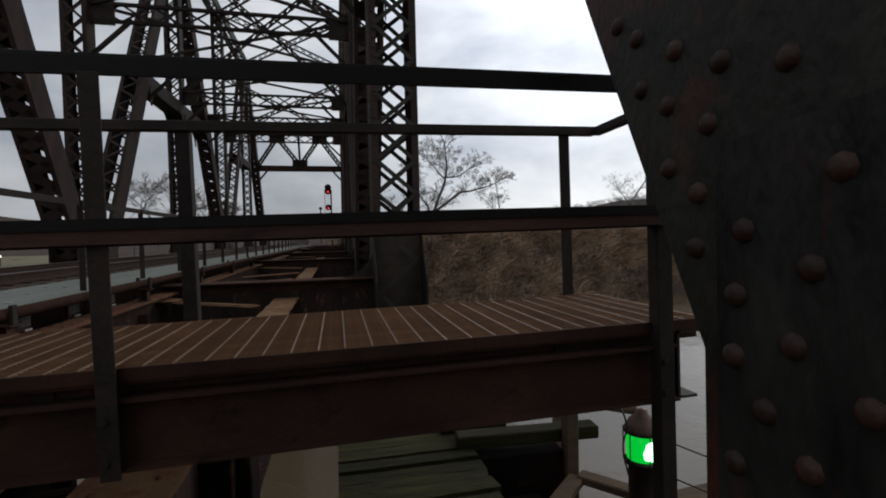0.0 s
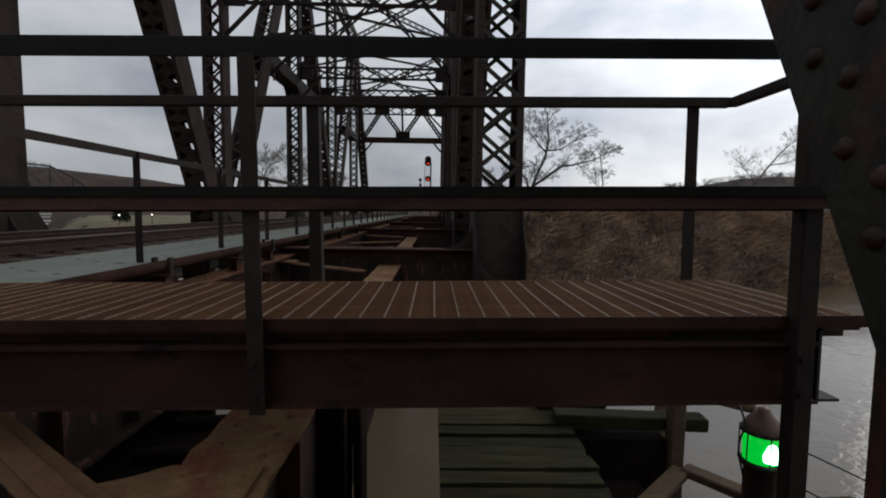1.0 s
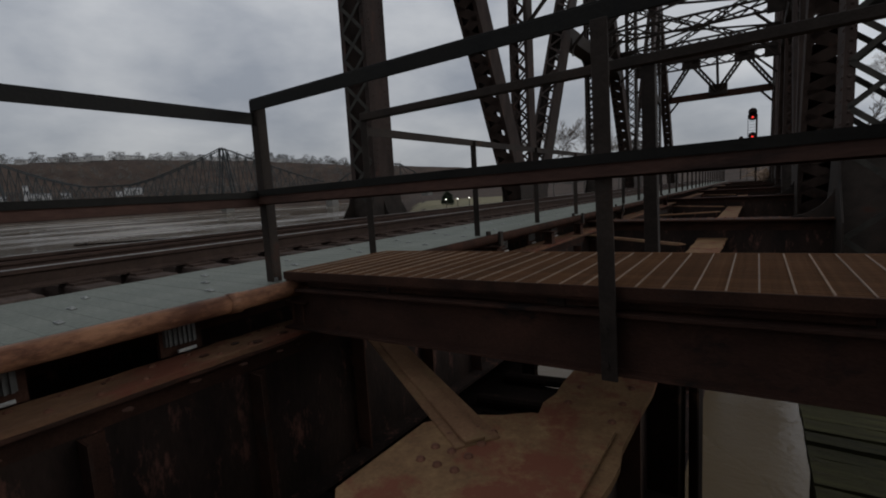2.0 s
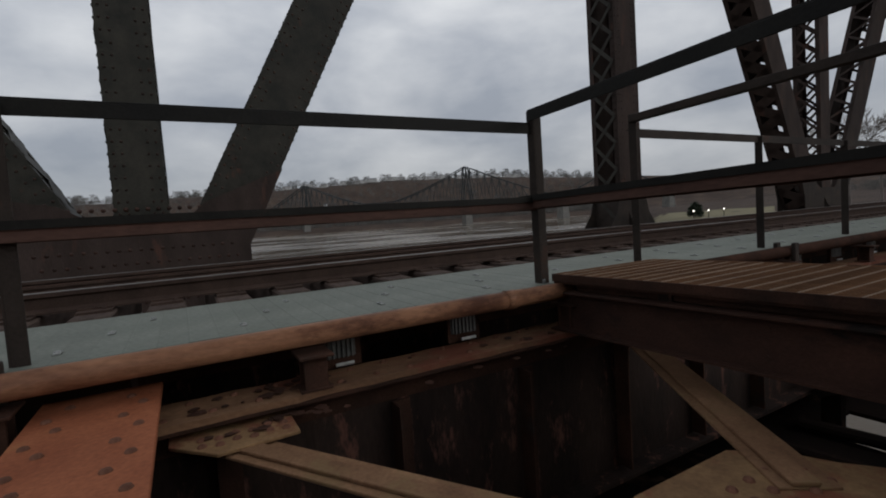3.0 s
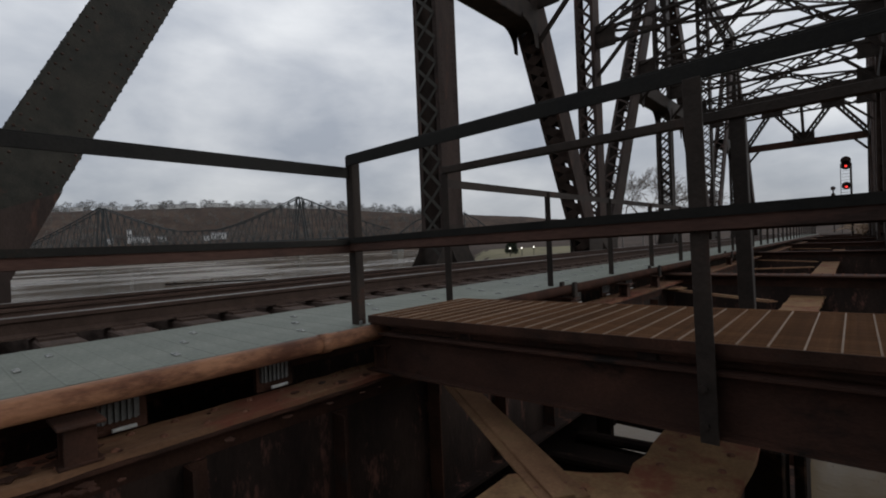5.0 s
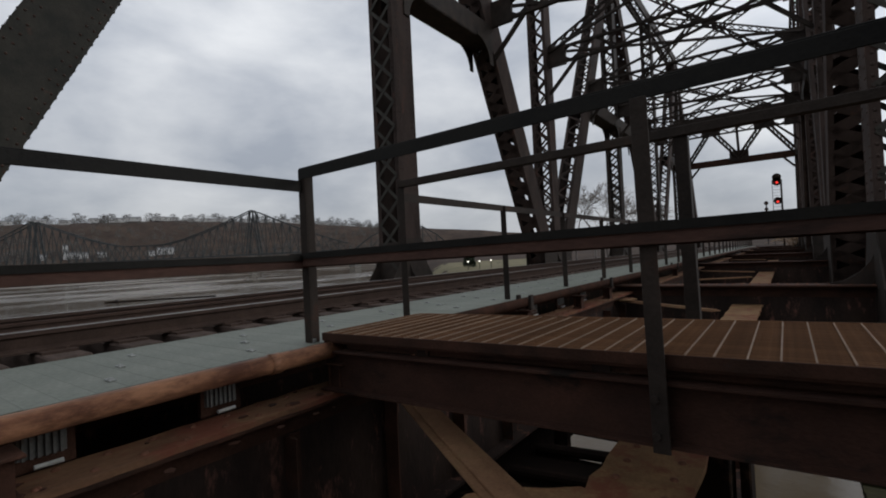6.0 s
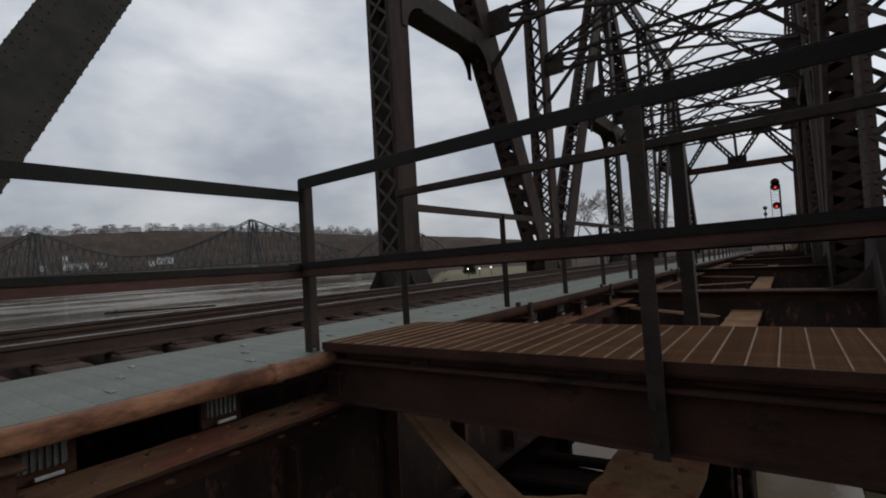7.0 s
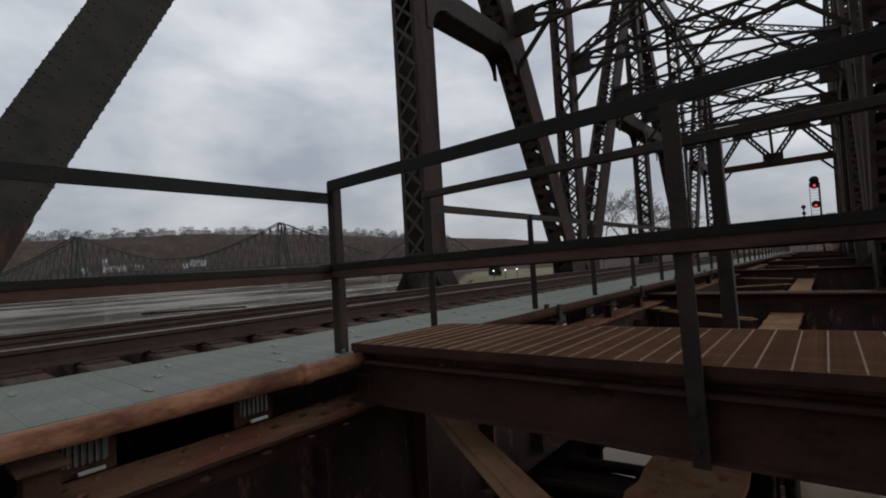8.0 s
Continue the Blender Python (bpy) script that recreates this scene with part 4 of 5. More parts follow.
part("front_beam", channel_x(PXL - 0.02, 1.62, 1.90, -0.36, -0.105, -1), BEAM, deck, "dark brown front channel beam")
part("front_shelf_angle", Shape().box(PXL, PXR, 1.855, 1.94, -0.06, -0.044).box(PXL, PXR, 1.93, 1.94, -0.105, -0.06), BROWN, deck)
part("rear_beam", channel_x(PXL - 0.02, 1.62, 2.78, -0.36, -0.045, 1), BROWN, deck)
s = Shape()
s.box(1.63, 1.642, 1.85, 2.86, -0.36, -0.05)
s.box(1.63, 1.73, 1.85, 2.86, -0.062, -0.05).box(1.63, 1.73, 1.85, 2.86, -0.36, -0.348)
part("side_channel", s, LACE, deck, "weathered grey-green side channel")
for x in (-1.9, -0.9, 0.2, 1.1):
    part("cross_bearer", Shape().box(x - 0.04, x + 0.04, 1.915, 2.77, -0.18, -0.045), BLACK, deck)
for x, y in ((-2.6, 2.5), (-0.8, 2.52), (-0.8, 2.68), (-2.6, 2.65)):
    part("support_post", Shape().box(x - 0.05, x + 0.05, y - 0.05, y + 0.05, -0.56, -0.36), BLACK, deck)
part("support_bracket", Shape().box(0.80, 1.60, 2.3, 2.42, -0.5, -0.362), BLACK, deck)


def angle_post(s, x, y, z0, z1, w=0.068, sx=1, sy=1):
    t = 0.009
    a, b = sorted((x - sx * w / 2, x + sx * w / 2))
    s.box(a, b, y, y + sy * t, z0, z1) if sy > 0 else s.box(a, b, y - t, y, z0, z1)
    c = x - sx * w / 2
    e, f = sorted((c, c + sx * t))
    g, h = sorted((y + sy * t, y + sy * w))
    s.box(e, f, g, h, z0, z1)
    return s


railing = thing("platform_railing", "dark painted angle-iron railing round the grating platform", "railing", at=(0, 0, 0.01))
railing.rotation_euler = (0, -0.015, 0)
for x, y, z0, z1, sx, sy in ((-0.645, 1.79, -0.37, 1.012, 1, 1), (1.53, 1.79, -0.9, 1.012, 1, 1), (-0.665, 2.84, -0.30, 1.05, -1, 1), (1.61, 2.84, -0.30, 1.05, -1, 1)):
    part("post", angle_post(Shape(), x, y, z0, z1, 0.064 if y < 2 and x < 0 else 0.072, sx, sy), STEEL, railing, bevel=0.002)
part("top_rail", Shape().angle((-2.80, 1.835, 1.085), (PXR + 0.06, 1.835, 1.085), 0.068, 0.009, flip=-1), RAILBLACK, railing, bevel=0.002)
rail_mid = part("mid_rail", Shape().angle((-2.83, 1.84, 0.515), (1.6, 1.84, 0.515), 0.082, 0.009, flip=1), RAILBROWN, railing, "brown rusted mid rail", bevel=0.002)
# An added near-black strip darkens the upper half of the mid rail.
part("cap_strip", Shape().box(-2.83, 1.6, 1.752, 1.760, 0.484, 0.5215), RAILBLACK, rail_mid, "near-black strip added along the upper half of the rail")
part("hanging_leg", Shape().box(-2.83, 1.6, 1.761, 1.768, 0.436, 0.488), RAILBROWN, rail_mid)
part("top_rail", Shape().bar((-2.80, 2.85, 1.075), (PXR + 0.03, 2.85, 1.075), 0.06, 0.055), STEEL, railing, bevel=0.003)
part("side_rail", Shape().bar((PXR + 0.05, 2.86, 1.075), (PXR + 0.05, 1.83, 1.08), 0.06, 0.05), STEEL, railing, bevel=0.003)

walk_rail = thing("walkway_railing", "dark angle-iron handrail along the walkway", "railing")
posts = [-9.05, -6.33, -3.6, -0.875, 1.842, 2.842, 4.597] + [4.597 + 1.76 * k for k in range(1, 28)]
for y in posts:
    top = 1.05 if y == 1.842 else (1.08 if y == 2.842 else (0.95 if y < 1.8 else 0.96))
    part("post", angle_post(Shape(), -2.80, y, -0.13, top, 0.068, -1 if y < 1.9 else 1, 1), STEEL, walk_rail, bevel=0.002 if y < 8 else 0)
part("top_rail", Shape().angle((-2.80, track_y0, 0.945), (-2.80, 1.87, 0.968), 0.066, 0.009, flip=-1), RAILBLACK, walk_rail, bevel=0.002)
walk_mid = part("mid_rail", Shape().angle((-2.80, track_y0, 0.46), (-2.80, 1.87, 0.475), 0.08, 0.009, flip=1), RAILBROWN, walk_rail, "brown rusted mid rail", bevel=0.002)
# The same added strip, darkening this rail's upper half.
part("cap_strip", Shape().bar((-2.715, track_y0, 0.446), (-2.715, 1.80, 0.461), 0.008, 0.036), RAILBLACK, walk_mid, "near-black strip added along the upper half of the rail")
part("hanging_leg", Shape().bar((-2.724, track_y0, 0.404), (-2.724, 1.80, 0.419), 0.007, 0.05), RAILBROWN, walk_mid)
part("top_rail", Shape().angle((-2.80, 2.85, 0.965), (-2.80, 54, 0.955), 0.06, 0.009, flip=-1), STEEL, walk_rail)

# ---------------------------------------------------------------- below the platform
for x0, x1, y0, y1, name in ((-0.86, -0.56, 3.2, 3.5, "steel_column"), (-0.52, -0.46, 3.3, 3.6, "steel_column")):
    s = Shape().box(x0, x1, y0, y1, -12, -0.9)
    solid(name, s, PLAINBLACK, "near-black steel leg of the pier bent", "column", "legs of the pier bent", bevel=0.01)

solid("pier", Shape().box(-10.5, -0.9, -3.2, 3.1, -14, -2.6), PLAINBLACK, "near-black masonry pier under the trusses", "pier", bevel=0.08)
# Plates are added: they close the view to the water except two openings.
low = thing("lower_dark_fill", "near-black plates and struts added to darken the gap between the girders", "bracing")
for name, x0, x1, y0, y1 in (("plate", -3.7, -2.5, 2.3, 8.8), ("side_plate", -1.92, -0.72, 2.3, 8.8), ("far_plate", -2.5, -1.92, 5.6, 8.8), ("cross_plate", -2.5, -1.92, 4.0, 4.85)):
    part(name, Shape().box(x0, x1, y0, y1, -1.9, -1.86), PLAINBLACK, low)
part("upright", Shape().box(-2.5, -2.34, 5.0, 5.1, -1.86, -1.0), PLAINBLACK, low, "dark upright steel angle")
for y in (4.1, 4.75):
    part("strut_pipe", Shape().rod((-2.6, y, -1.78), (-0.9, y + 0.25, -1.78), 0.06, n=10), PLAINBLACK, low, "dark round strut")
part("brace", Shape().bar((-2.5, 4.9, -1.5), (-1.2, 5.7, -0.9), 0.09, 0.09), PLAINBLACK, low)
fender = thing("fender_deck", "mossy green timber decking of the pier fender", "timber deck")
rnd = random.Random(7)
DECK_TOP = -1.146
plank_meshes = []
for k in range(8):
    near_edge = [(0.10 + j * 0.099, 0.004 + rnd.uniform(0, 0.014)) for j in range(11)]
    far_edge = [(0.10 + j * 0.099, 0.149 - rnd.uniform(0, 0.012)) for j in range(11)]
    near_edge[-1], far_edge[-1] = (1.085 + rnd.uniform(-0.02, 0.02), near_edge[-1][1]), (1.085 + rnd.uniform(-0.02, 0.02), far_edge[-1][1])
    plank_meshes.append(Shape().plate(near_edge + far_edge[::-1], "z", -0.05, 0.05).mesh("plank", MOSSWOOD))
y = 1.70
while y < 4.1:
    ob = new("plank", rnd.choice(plank_meshes))
    ob.parent = fender
    ob.location = (0, y, DECK_TOP + rnd.uniform(-0.02, 0.008))
    ob.rotation_euler = (rnd.uniform(-0.05, 0.05), rnd.uniform(-0.008, 0.008), rnd.uniform(-0.006, 0.006))
    y += 0.153
for x in (0.28, 0.93):
    part("joist", Shape().box(x - 0.07, x + 0.07, 1.62, 4.15, DECK_TOP - 0.21, DECK_TOP - 0.052), MOSSWOOD, fender)
for x, y in ((0.28, 2.1), (0.93, 2.1), (0.28, 3.8), (0.93, 3.8)):
    part("pile", Shape().rod((x, y, -13), (x, y, DECK_TOP - 0.2), 0.13, 0.11, 12), MOSSWOOD, fender, smooth=True)


def timber(p, q, w, h, mat, label, group="timbers of the fender"):
    return solid("timber_beam", Shape().bar(p, q, w, h), mat, label, "timber", group, bevel=0.01)


timber((0.98, 3.46, -1.118), (2.10, 3.38, -1.118), 0.15, 0.10, MOSSWOOD, "mossy grey timber lying across the fender")
timber((0.90, 3.72, -1.10), (1.45, 3.70, -1.10), 0.16, 0.09, MOSSWOOD, "split mossy timber end on the fender")
timber((1.25, 2.54, -1.345), (2.70, 2.66, -1.345), 0.22, 0.08, TIMBER, "weathered tan plank shelf carrying the lamp")
timber((1.20, 2.22, -1.40), (2.60, 2.36, -1.40), 0.18, 0.08, TIMBER, "weathered tan plank beside the lamp shelf")
timber((1.28, 2.66, -1.375), (1.82, 3.16, -1.375), 0.12, 0.06, TIMBER, "weathered diagonal fender brace")
timber((1.84, 3.16, -1.36), (2.42, 2.44, -1.36), 0.12, 0.06, TIMBER, "weathered diagonal fender brace")
timber((1.84, 3.3, -1.75), (1.84, 3.3, -0.72), 0.10, 0.105, TIMBER, "weathered upright fender post")
timber((1.10, 3.5, -1.42), (1.80, 3.46, -1.42), 0.32, 0.40, PLAINBLACK, "near-black block of stacked timber")
timber((1.10, 3.09, -1.55), (1.55, 3.09, -1.55), 0.32, 0.13, PLAINBLACK, "near-black timber below the decking")
for x in (1.48, 1.87):
    b = thing("threaded_bolt", "rusty upright bolt through the timber", "bolt", "bolts of the fender")
    part("shank", Shape().rod((x, 2.52, -1.34), (x, 2.52, -1.19), 0.010, n=8), BROWN, b)
    part("nut", Shape().rod((x, 2.52, -1.335), (x, 2.52, -1.31), 0.022, n=6), BROWN, b)
for x, y in ((1.39, 2.6), (2.56, 2.6), (1.82, 3.26), (2.36, 4.48)):
    solid("fender_pile", Shape().rod((x, y, -13), (x, y, -1.16 if y > 4 else (-1.75 if y > 3 else -1.43)), 0.11, 0.095, 12), TIMBER, "weathered round timber pile standing in the river", "pile", "piles of the fender", smooth=True)
# conduit that feeds the lantern, on short hangers
feed = thing("feed_conduit", "weathered grey conduit with hangers leading to the lantern", "conduit")
part("tube", Shape().rod((1.55, 4.55, -1.10), (2.42, 3.3, -0.98), 0.035, n=10), TIMBER, feed, smooth=True)
for k in (0.35, 0.62, 0.9):
    c = Vector((1.55, 4.55, -1.10)).lerp(Vector((2.42, 3.3, -0.98)), k)
    part("hanger", Shape().rod(c, c + Vector((0, 0, 0.13)), 0.012, n=6), STEEL, feed)

lamp = thing("navigation_lamp", "lit green navigation lantern with a tarnished cap", "lantern")
LX, LY, LZ = 1.975, 2.6, -0.895


def turned(profile, n=20, c=(0, 0)):
    s = Shape()
    vs = [(c[0] + r * math.cos(2 * math.pi * i / n), c[1] + r * math.sin(2 * math.pi * i / n), z) for r, z in profile for i in range(n)]
    fs = [(k * n + i, k * n + (i + 1) % n, (k + 1) * n + (i + 1) % n, (k + 1) * n + i) for k in range(len(profile) - 1) for i in range(n)]
    return s.add(vs, fs)

def lamp_part(name, profile, mat, label, n=20, dx=0.0, dy=0.0):
    """A turned part of the lantern; radii and heights in hundredths of its 0.2 m width."""
    return part(name, turned([(r * 0.65, LZ + z * 0.65) for r, z in profile], n, (LX + dx, LY + dy)), mat, lamp, label, smooth=True)


lamp_part("lens", [(0.12, -0.14), (0.145, -0.13), (0.15, 0.0), (0.145, 0.13), (0.12, 0.14)], GREEN, "glowing green glass lens")
lamp_part("bulb", [(0.0, -0.11), (0.06, -0.09), (0.068, -0.03), (0.045, 0.05), (0.0, 0.10)], GREENCORE, "bright glare of the bulb", 14, -0.005, -0.08)
lamp_part("cap", [(0.165, 0.135), (0.17, 0.155), (0.13, 0.23), (0.06, 0.30), (0.05, 0.34), (0.0, 0.35)], COPPERCAP, "tarnished conical cap")
lamp_part("collar", [(0.15, 0.12), (0.178, 0.125), (0.178, 0.15), (0.15, 0.155)], BLACK, "dark collar under the cap")
lamp_part("base", [(0.15, -0.135), (0.175, -0.15), (0.165, -0.18), (0.13, -0.2), (0.13, -0.58), (0.17, -0.63), (0.17, -0.76), (0.0, -0.76)], BLACK, "dark cast base")
for k in range(6):
    a = k * math.pi / 3 + 0.3
    part("guard_wire", Shape().rod((LX + 0.114 * math.cos(a), LY + 0.114 * math.sin(a), LZ - 0.11), (LX + 0.114 * math.cos(a), LY + 0.114 * math.sin(a), LZ + 0.10), 0.004, n=6), STEEL, lamp)


def cable(name, pts, r, label, mat=None):
    cu = bpy.data.curves.new(name, "CURVE")
    cu.dimensions = "3D"
    cu.bevel_depth = r
    cu.bevel_resolution = 1
    sp = cu.splines.new("BEZIER")
    sp.bezier_points.add(len(pts) - 1)
    for b, p in zip(sp.bezier_points, pts):
        b.co = p
        b.handle_left_type = b.handle_right_type = "AUTO"
    ob = new(name, cu)
    cu.materials.append(mat or RUBBER)
    return tagged(ob, label, "cable", "lamp cables")


cable("cable", [(LX + 0.10, LY - 0.03, -0.855), (2.75, 2.46, -1.18), (3.66, 2.33, -1.86), (4.9, 2.2, -3.1)], 0.005, "thin black stay cable running to the water")
cable("cable", [(LX + 0.10, LY - 0.03, -1.07), (2.69, 2.46, -1.40), (3.53, 2.33, -2.19), (4.57, 2.2, -3.5)], 0.005, "thin black stay cable running to the water")
cable("cable", [(LX - 0.10, LY, -1.08), (LX - 0.155, LY - 0.03, -0.88), (LX - 0.11, LY, -0.755), (1.9, 2.98, -0.68), (1.64, 3.5, -0.63)], 0.006, "thin black feed cable hanging by the lantern")

# ---------------------------------------------------------------- signal beyond the bridge
sig = thing("railway_signal", "mast signal with two lit red lamps and a ladder", "railway signal")
SX, SY = -0.72, 60.0
part("mast", Shape().rod((SX + 0.35, SY + 0.3, -1.2), (SX + 0.35, SY + 0.3, 6.6), 0.09, 0.08, 10), STEEL, sig, smooth=True)
for z in (6.3, 4.3):
    h = part("head", Shape().rod((SX, SY, z + 0.12), (SX, SY + 0.35, z + 0.12), 0.42 if z > 5 else 0.36, n=20), BLACK, sig, "black round signal head")
    if z > 5:
        part("upper_shield", Shape().rod((SX, SY, z + 0.55), (SX, SY + 0.3, z + 0.55), 0.4, n=20), BLACK, h)
    part("red_lens", Shape().rod((SX, SY - 0.03, z), (SX, SY - 0.002, z), 0.105, n=14), REDLAMP, h, "lit red lens")
    part("visor", Shape().box(SX - 0.2, SX + 0.2, SY - 0.3, SY - 0.02, z + 0.19, z + 0.22), BLACK, h)
for x in (SX - 0.42, SX + 0.42):
    part("ladder_rail", Shape().rod((x, SY + 0.5, -1.2), (x, SY + 0.5, 6.6), 0.025, n=6), STEEL, sig)
for k in range(22):
    part("rung", Shape().rod((SX - 0.42, SY + 0.5, 0.2 + 0.3 * k), (SX + 0.42, SY + 0.5, 0.2 + 0.3 * k), 0.014, n=5), STEEL, sig)
sig2 = thing("dwarf_signal", "small far signal on a thin mast", "railway signal")
part("mast", Shape().rod((-2.1, 75, -1.5), (-2.1, 75, 5.2), 0.07, n=8), STEEL, sig2)
part("head", Shape().rod((-2.1, 74.8, 5.2), (-2.1, 75, 5.2), 0.25, n=14).rod((-2.1, 74.8, 4.4), (-2.1, 75, 4.4), 0.22, n=14), BLACK, sig2)

# bolt heads that fix the railing posts to the front beam, and insulated end boxes by the walkway post
for x in (-0.645, 1.53):
    for z in (-0.16, -0.30):
        part("bolt_head", Shape().rod((x - 0.012, 1.789, z), (x - 0.012, 1.776, z), 0.016, n=6), STEEL, railing)
for x in (-2.2, -1.4, 0.3, 1.0):
    for z in (-0.17, -0.30):
        part("bolt_head", Shape().rod((x, 1.90, z), (x, 1.885, z), 0.016, n=6), BROWN, deck)
clip = thing("white_clip", "small pale plastic clip at the foot of the railing post", "clip")
part("clip_body", Shape().box(-2.752, -2.738, 1.835, 1.86, -0.10, -0.07), GALV, clip, bevel=0.004)

# ---------------------------------------------------------------- far cantilever bridge
FT1, FT2 = Vector((-593.0, 372.0, 0)), Vector((-847.0, 197.0, 0))
FDIR = FT1 - FT2
DECK_Z = 14.5


def fb_at(s, z):
    p = FT1 + FDIR * s
    return (p.x, p.y, z)


def fb_top(s):
    """Height of the upper chord along the far bridge; the towers stand at s = -1 and 0."""
    d = min(abs(s), abs(s + 1.0))
    if -1 <= s <= 0:
        return 34 + 42 * max(0.0, 1 - d / 0.42) ** 1.35
    return 22 + 54 * max(0.0, 1 - d / 0.45) ** 1.2


far = thing("cantilever_bridge", "dark steel cantilever bridge crossing the river upstream", "bridge")
step = 0.036
ss = [-1.45 + step * k for k in range(int(1.9 / step) + 1)]
for side in (0, 9):
    off = Vector((-FDIR.y, FDIR.x, 0)).normalized() * side
    for a, b in zip(ss, ss[1:]):
        pa, pb = Vector(fb_at(a, fb_top(a))) + off, Vector(fb_at(b, fb_top(b))) + off
        part("upper_chord", Shape().bar(pa, pb, 1.3, 1.3), FARSTEEL, far)
        la, lb = Vector(fb_at(a, DECK_Z)) + off, Vector(fb_at(b, DECK_Z)) + off
        if side == 0:
            part("vertical", Shape().bar(la, pa, 0.8, 0.8), FARSTEEL, far)
            up = (fb_top(b) > fb_top(a))
            part("counter", Shape().bar(pa if up else la, lb if up else pb, 0.6, 0.6), FARSTEEL, far)
            part("diagonal", Shape().bar(la if up else pa, pb if up else lb, 0.8, 0.8), FARSTEEL, far)
    part("lower_chord", Shape().bar(Vector(fb_at(ss[0], DECK_Z)) + off, Vector(fb_at(ss[-1], DECK_Z)) + off, 1.2, 1.7), FARSTEEL, far)
    for s in (-1.0, 0.0):
        part("tower", Shape().bar(Vector(fb_at(s - 0.03, DECK_Z)) + off, Vector(fb_at(s - 0.004, 76)) + off, 1.6, 1.6).bar(
            Vector(fb_at(s + 0.03, DECK_Z)) + off, Vector(fb_at(s + 0.004, 76)) + off, 1.6, 1.6), FARSTEEL, far)
# approach truss with a humped top
hump = [(0.46, 16), (0.53, 31), (0.60, 41), (0.68, 43), (0.76, 41), (0.82, 30), (0.87, 16)]
for (a, za), (b, zb2) in zip(hump, hump[1:]):
    part("upper_chord", Shape().bar(fb_at(a, za), fb_at(b, zb2), 1.4, 1.5), FARSTEEL, far)
    part("vertical", Shape().bar(fb_at(b, DECK_Z), fb_at(b, zb2), 0.8, 0.8), FARSTEEL, far)
    part("diagonal", Shape().bar(fb_at(a, za if za > zb2 else DECK_Z), fb_at(b, DECK_Z if za > zb2 else zb2), 0.7, 0.7), FARSTEEL, far)
part("lower_chord", Shape().bar(fb_at(0.45, DECK_Z), fb_at(1.3, DECK_Z), 5, 2.2), FARSTEEL, far)
for s in (-1.0, 0.0, 0.455, 0.87):
    c = Vector(fb_at(s, 0))
    part("pier", Shape().add([(c.x + dx, c.y + dy, z) for z, w in ((-14, 6.5), (DECK_Z - 2, 4.5)) for dx, dy in ((-w, -w), (w, -w), (w, w), (-w, w))],
                             [(0, 1, 2, 3), (4, 5, 6, 7), (0, 1, 5, 4), (1, 2, 6, 5), (2, 3, 7, 6), (3, 0, 4, 7)]), CONCRETE, far, "pale concrete pier")

# ---------------------------------------------------------------- houses on the far banks


def polar(b, d):
    return (-d * math.sin(radians(b)), d * math.cos(radians(b)))


def house(b, d, w, dp, h, turn, base=None):
    x, y = polar(b, d)
    z = terrain(x, y) if base is None else base
    t = thing("house", "small light-sided house with a grey pitched roof", "house", "houses above the river", at=(x, y, z))
    t.rotation_euler = (0, 0, turn)
    body = part("wall", Shape().box(-w / 2, w / 2, -dp / 2, dp / 2, -2, h), HOUSEWALL, t)
    part("roof", Shape().add([(-w / 2 - 0.4, -dp / 2 - 0.4, h), (w / 2 + 0.4, -dp / 2 - 0.4, h), (w / 2 + 0.4, dp / 2 + 0.4, h), (-w / 2 - 0.4, dp / 2 + 0.4, h), (-w / 2 - 0.4, 0, h + 2.6), (w / 2 + 0.4, 0, h + 2.6)],
                             [(0, 1, 5, 4), (2, 3, 4, 5), (0, 4, 3), (1, 2, 5), (0, 3, 2, 1)]), ROOF, t)
    for k in (-0.28, 0.28):
        part("window", Shape().box(w * k - 0.8, w * k + 0.8, -dp / 2 - 0.05, -dp / 2 + 0.02, h * 0.4, h * 0.75), DARKGLASS, body)


rnd = random.Random(11)
for k in range(17):
    b = 50 + k * 1.75 + rnd.uniform(-0.8, 0.8)
    house(b, rnd.uniform(1222, 1245), rnd.uniform(14, 34), 10, rnd.uniform(4, 7), radians(b) + rnd.uniform(-0.3, 0.3))
for k in range(30):
    b = 101 + k * 0.72 + rnd.uniform(-0.3, 0.3)
    house(b, rnd.uniform(905, 1000), rnd.uniform(9, 16), 9, rnd.uniform(4, 7), radians(b) + rnd.uniform(-0.4, 0.4))
for k, (b, w, h) in enumerate(((76.2, 9, 6), (74.6, 7, 22), (73.6, 26, 7), (71.8, 14, 6), (66.4, 28, 9), (67.6, 10, 6))):
    house(b, 1036, w, 10, h, radians(b))

# ---------------------------------------------------------------- trees and brush


def strand(s, p, q, r0, r1):
    s.rod(p, q, r0, r1, 3 if r0 < 0.05 else 5)


MIN_TWIG = [0.02]
SPREAD = [1.0]


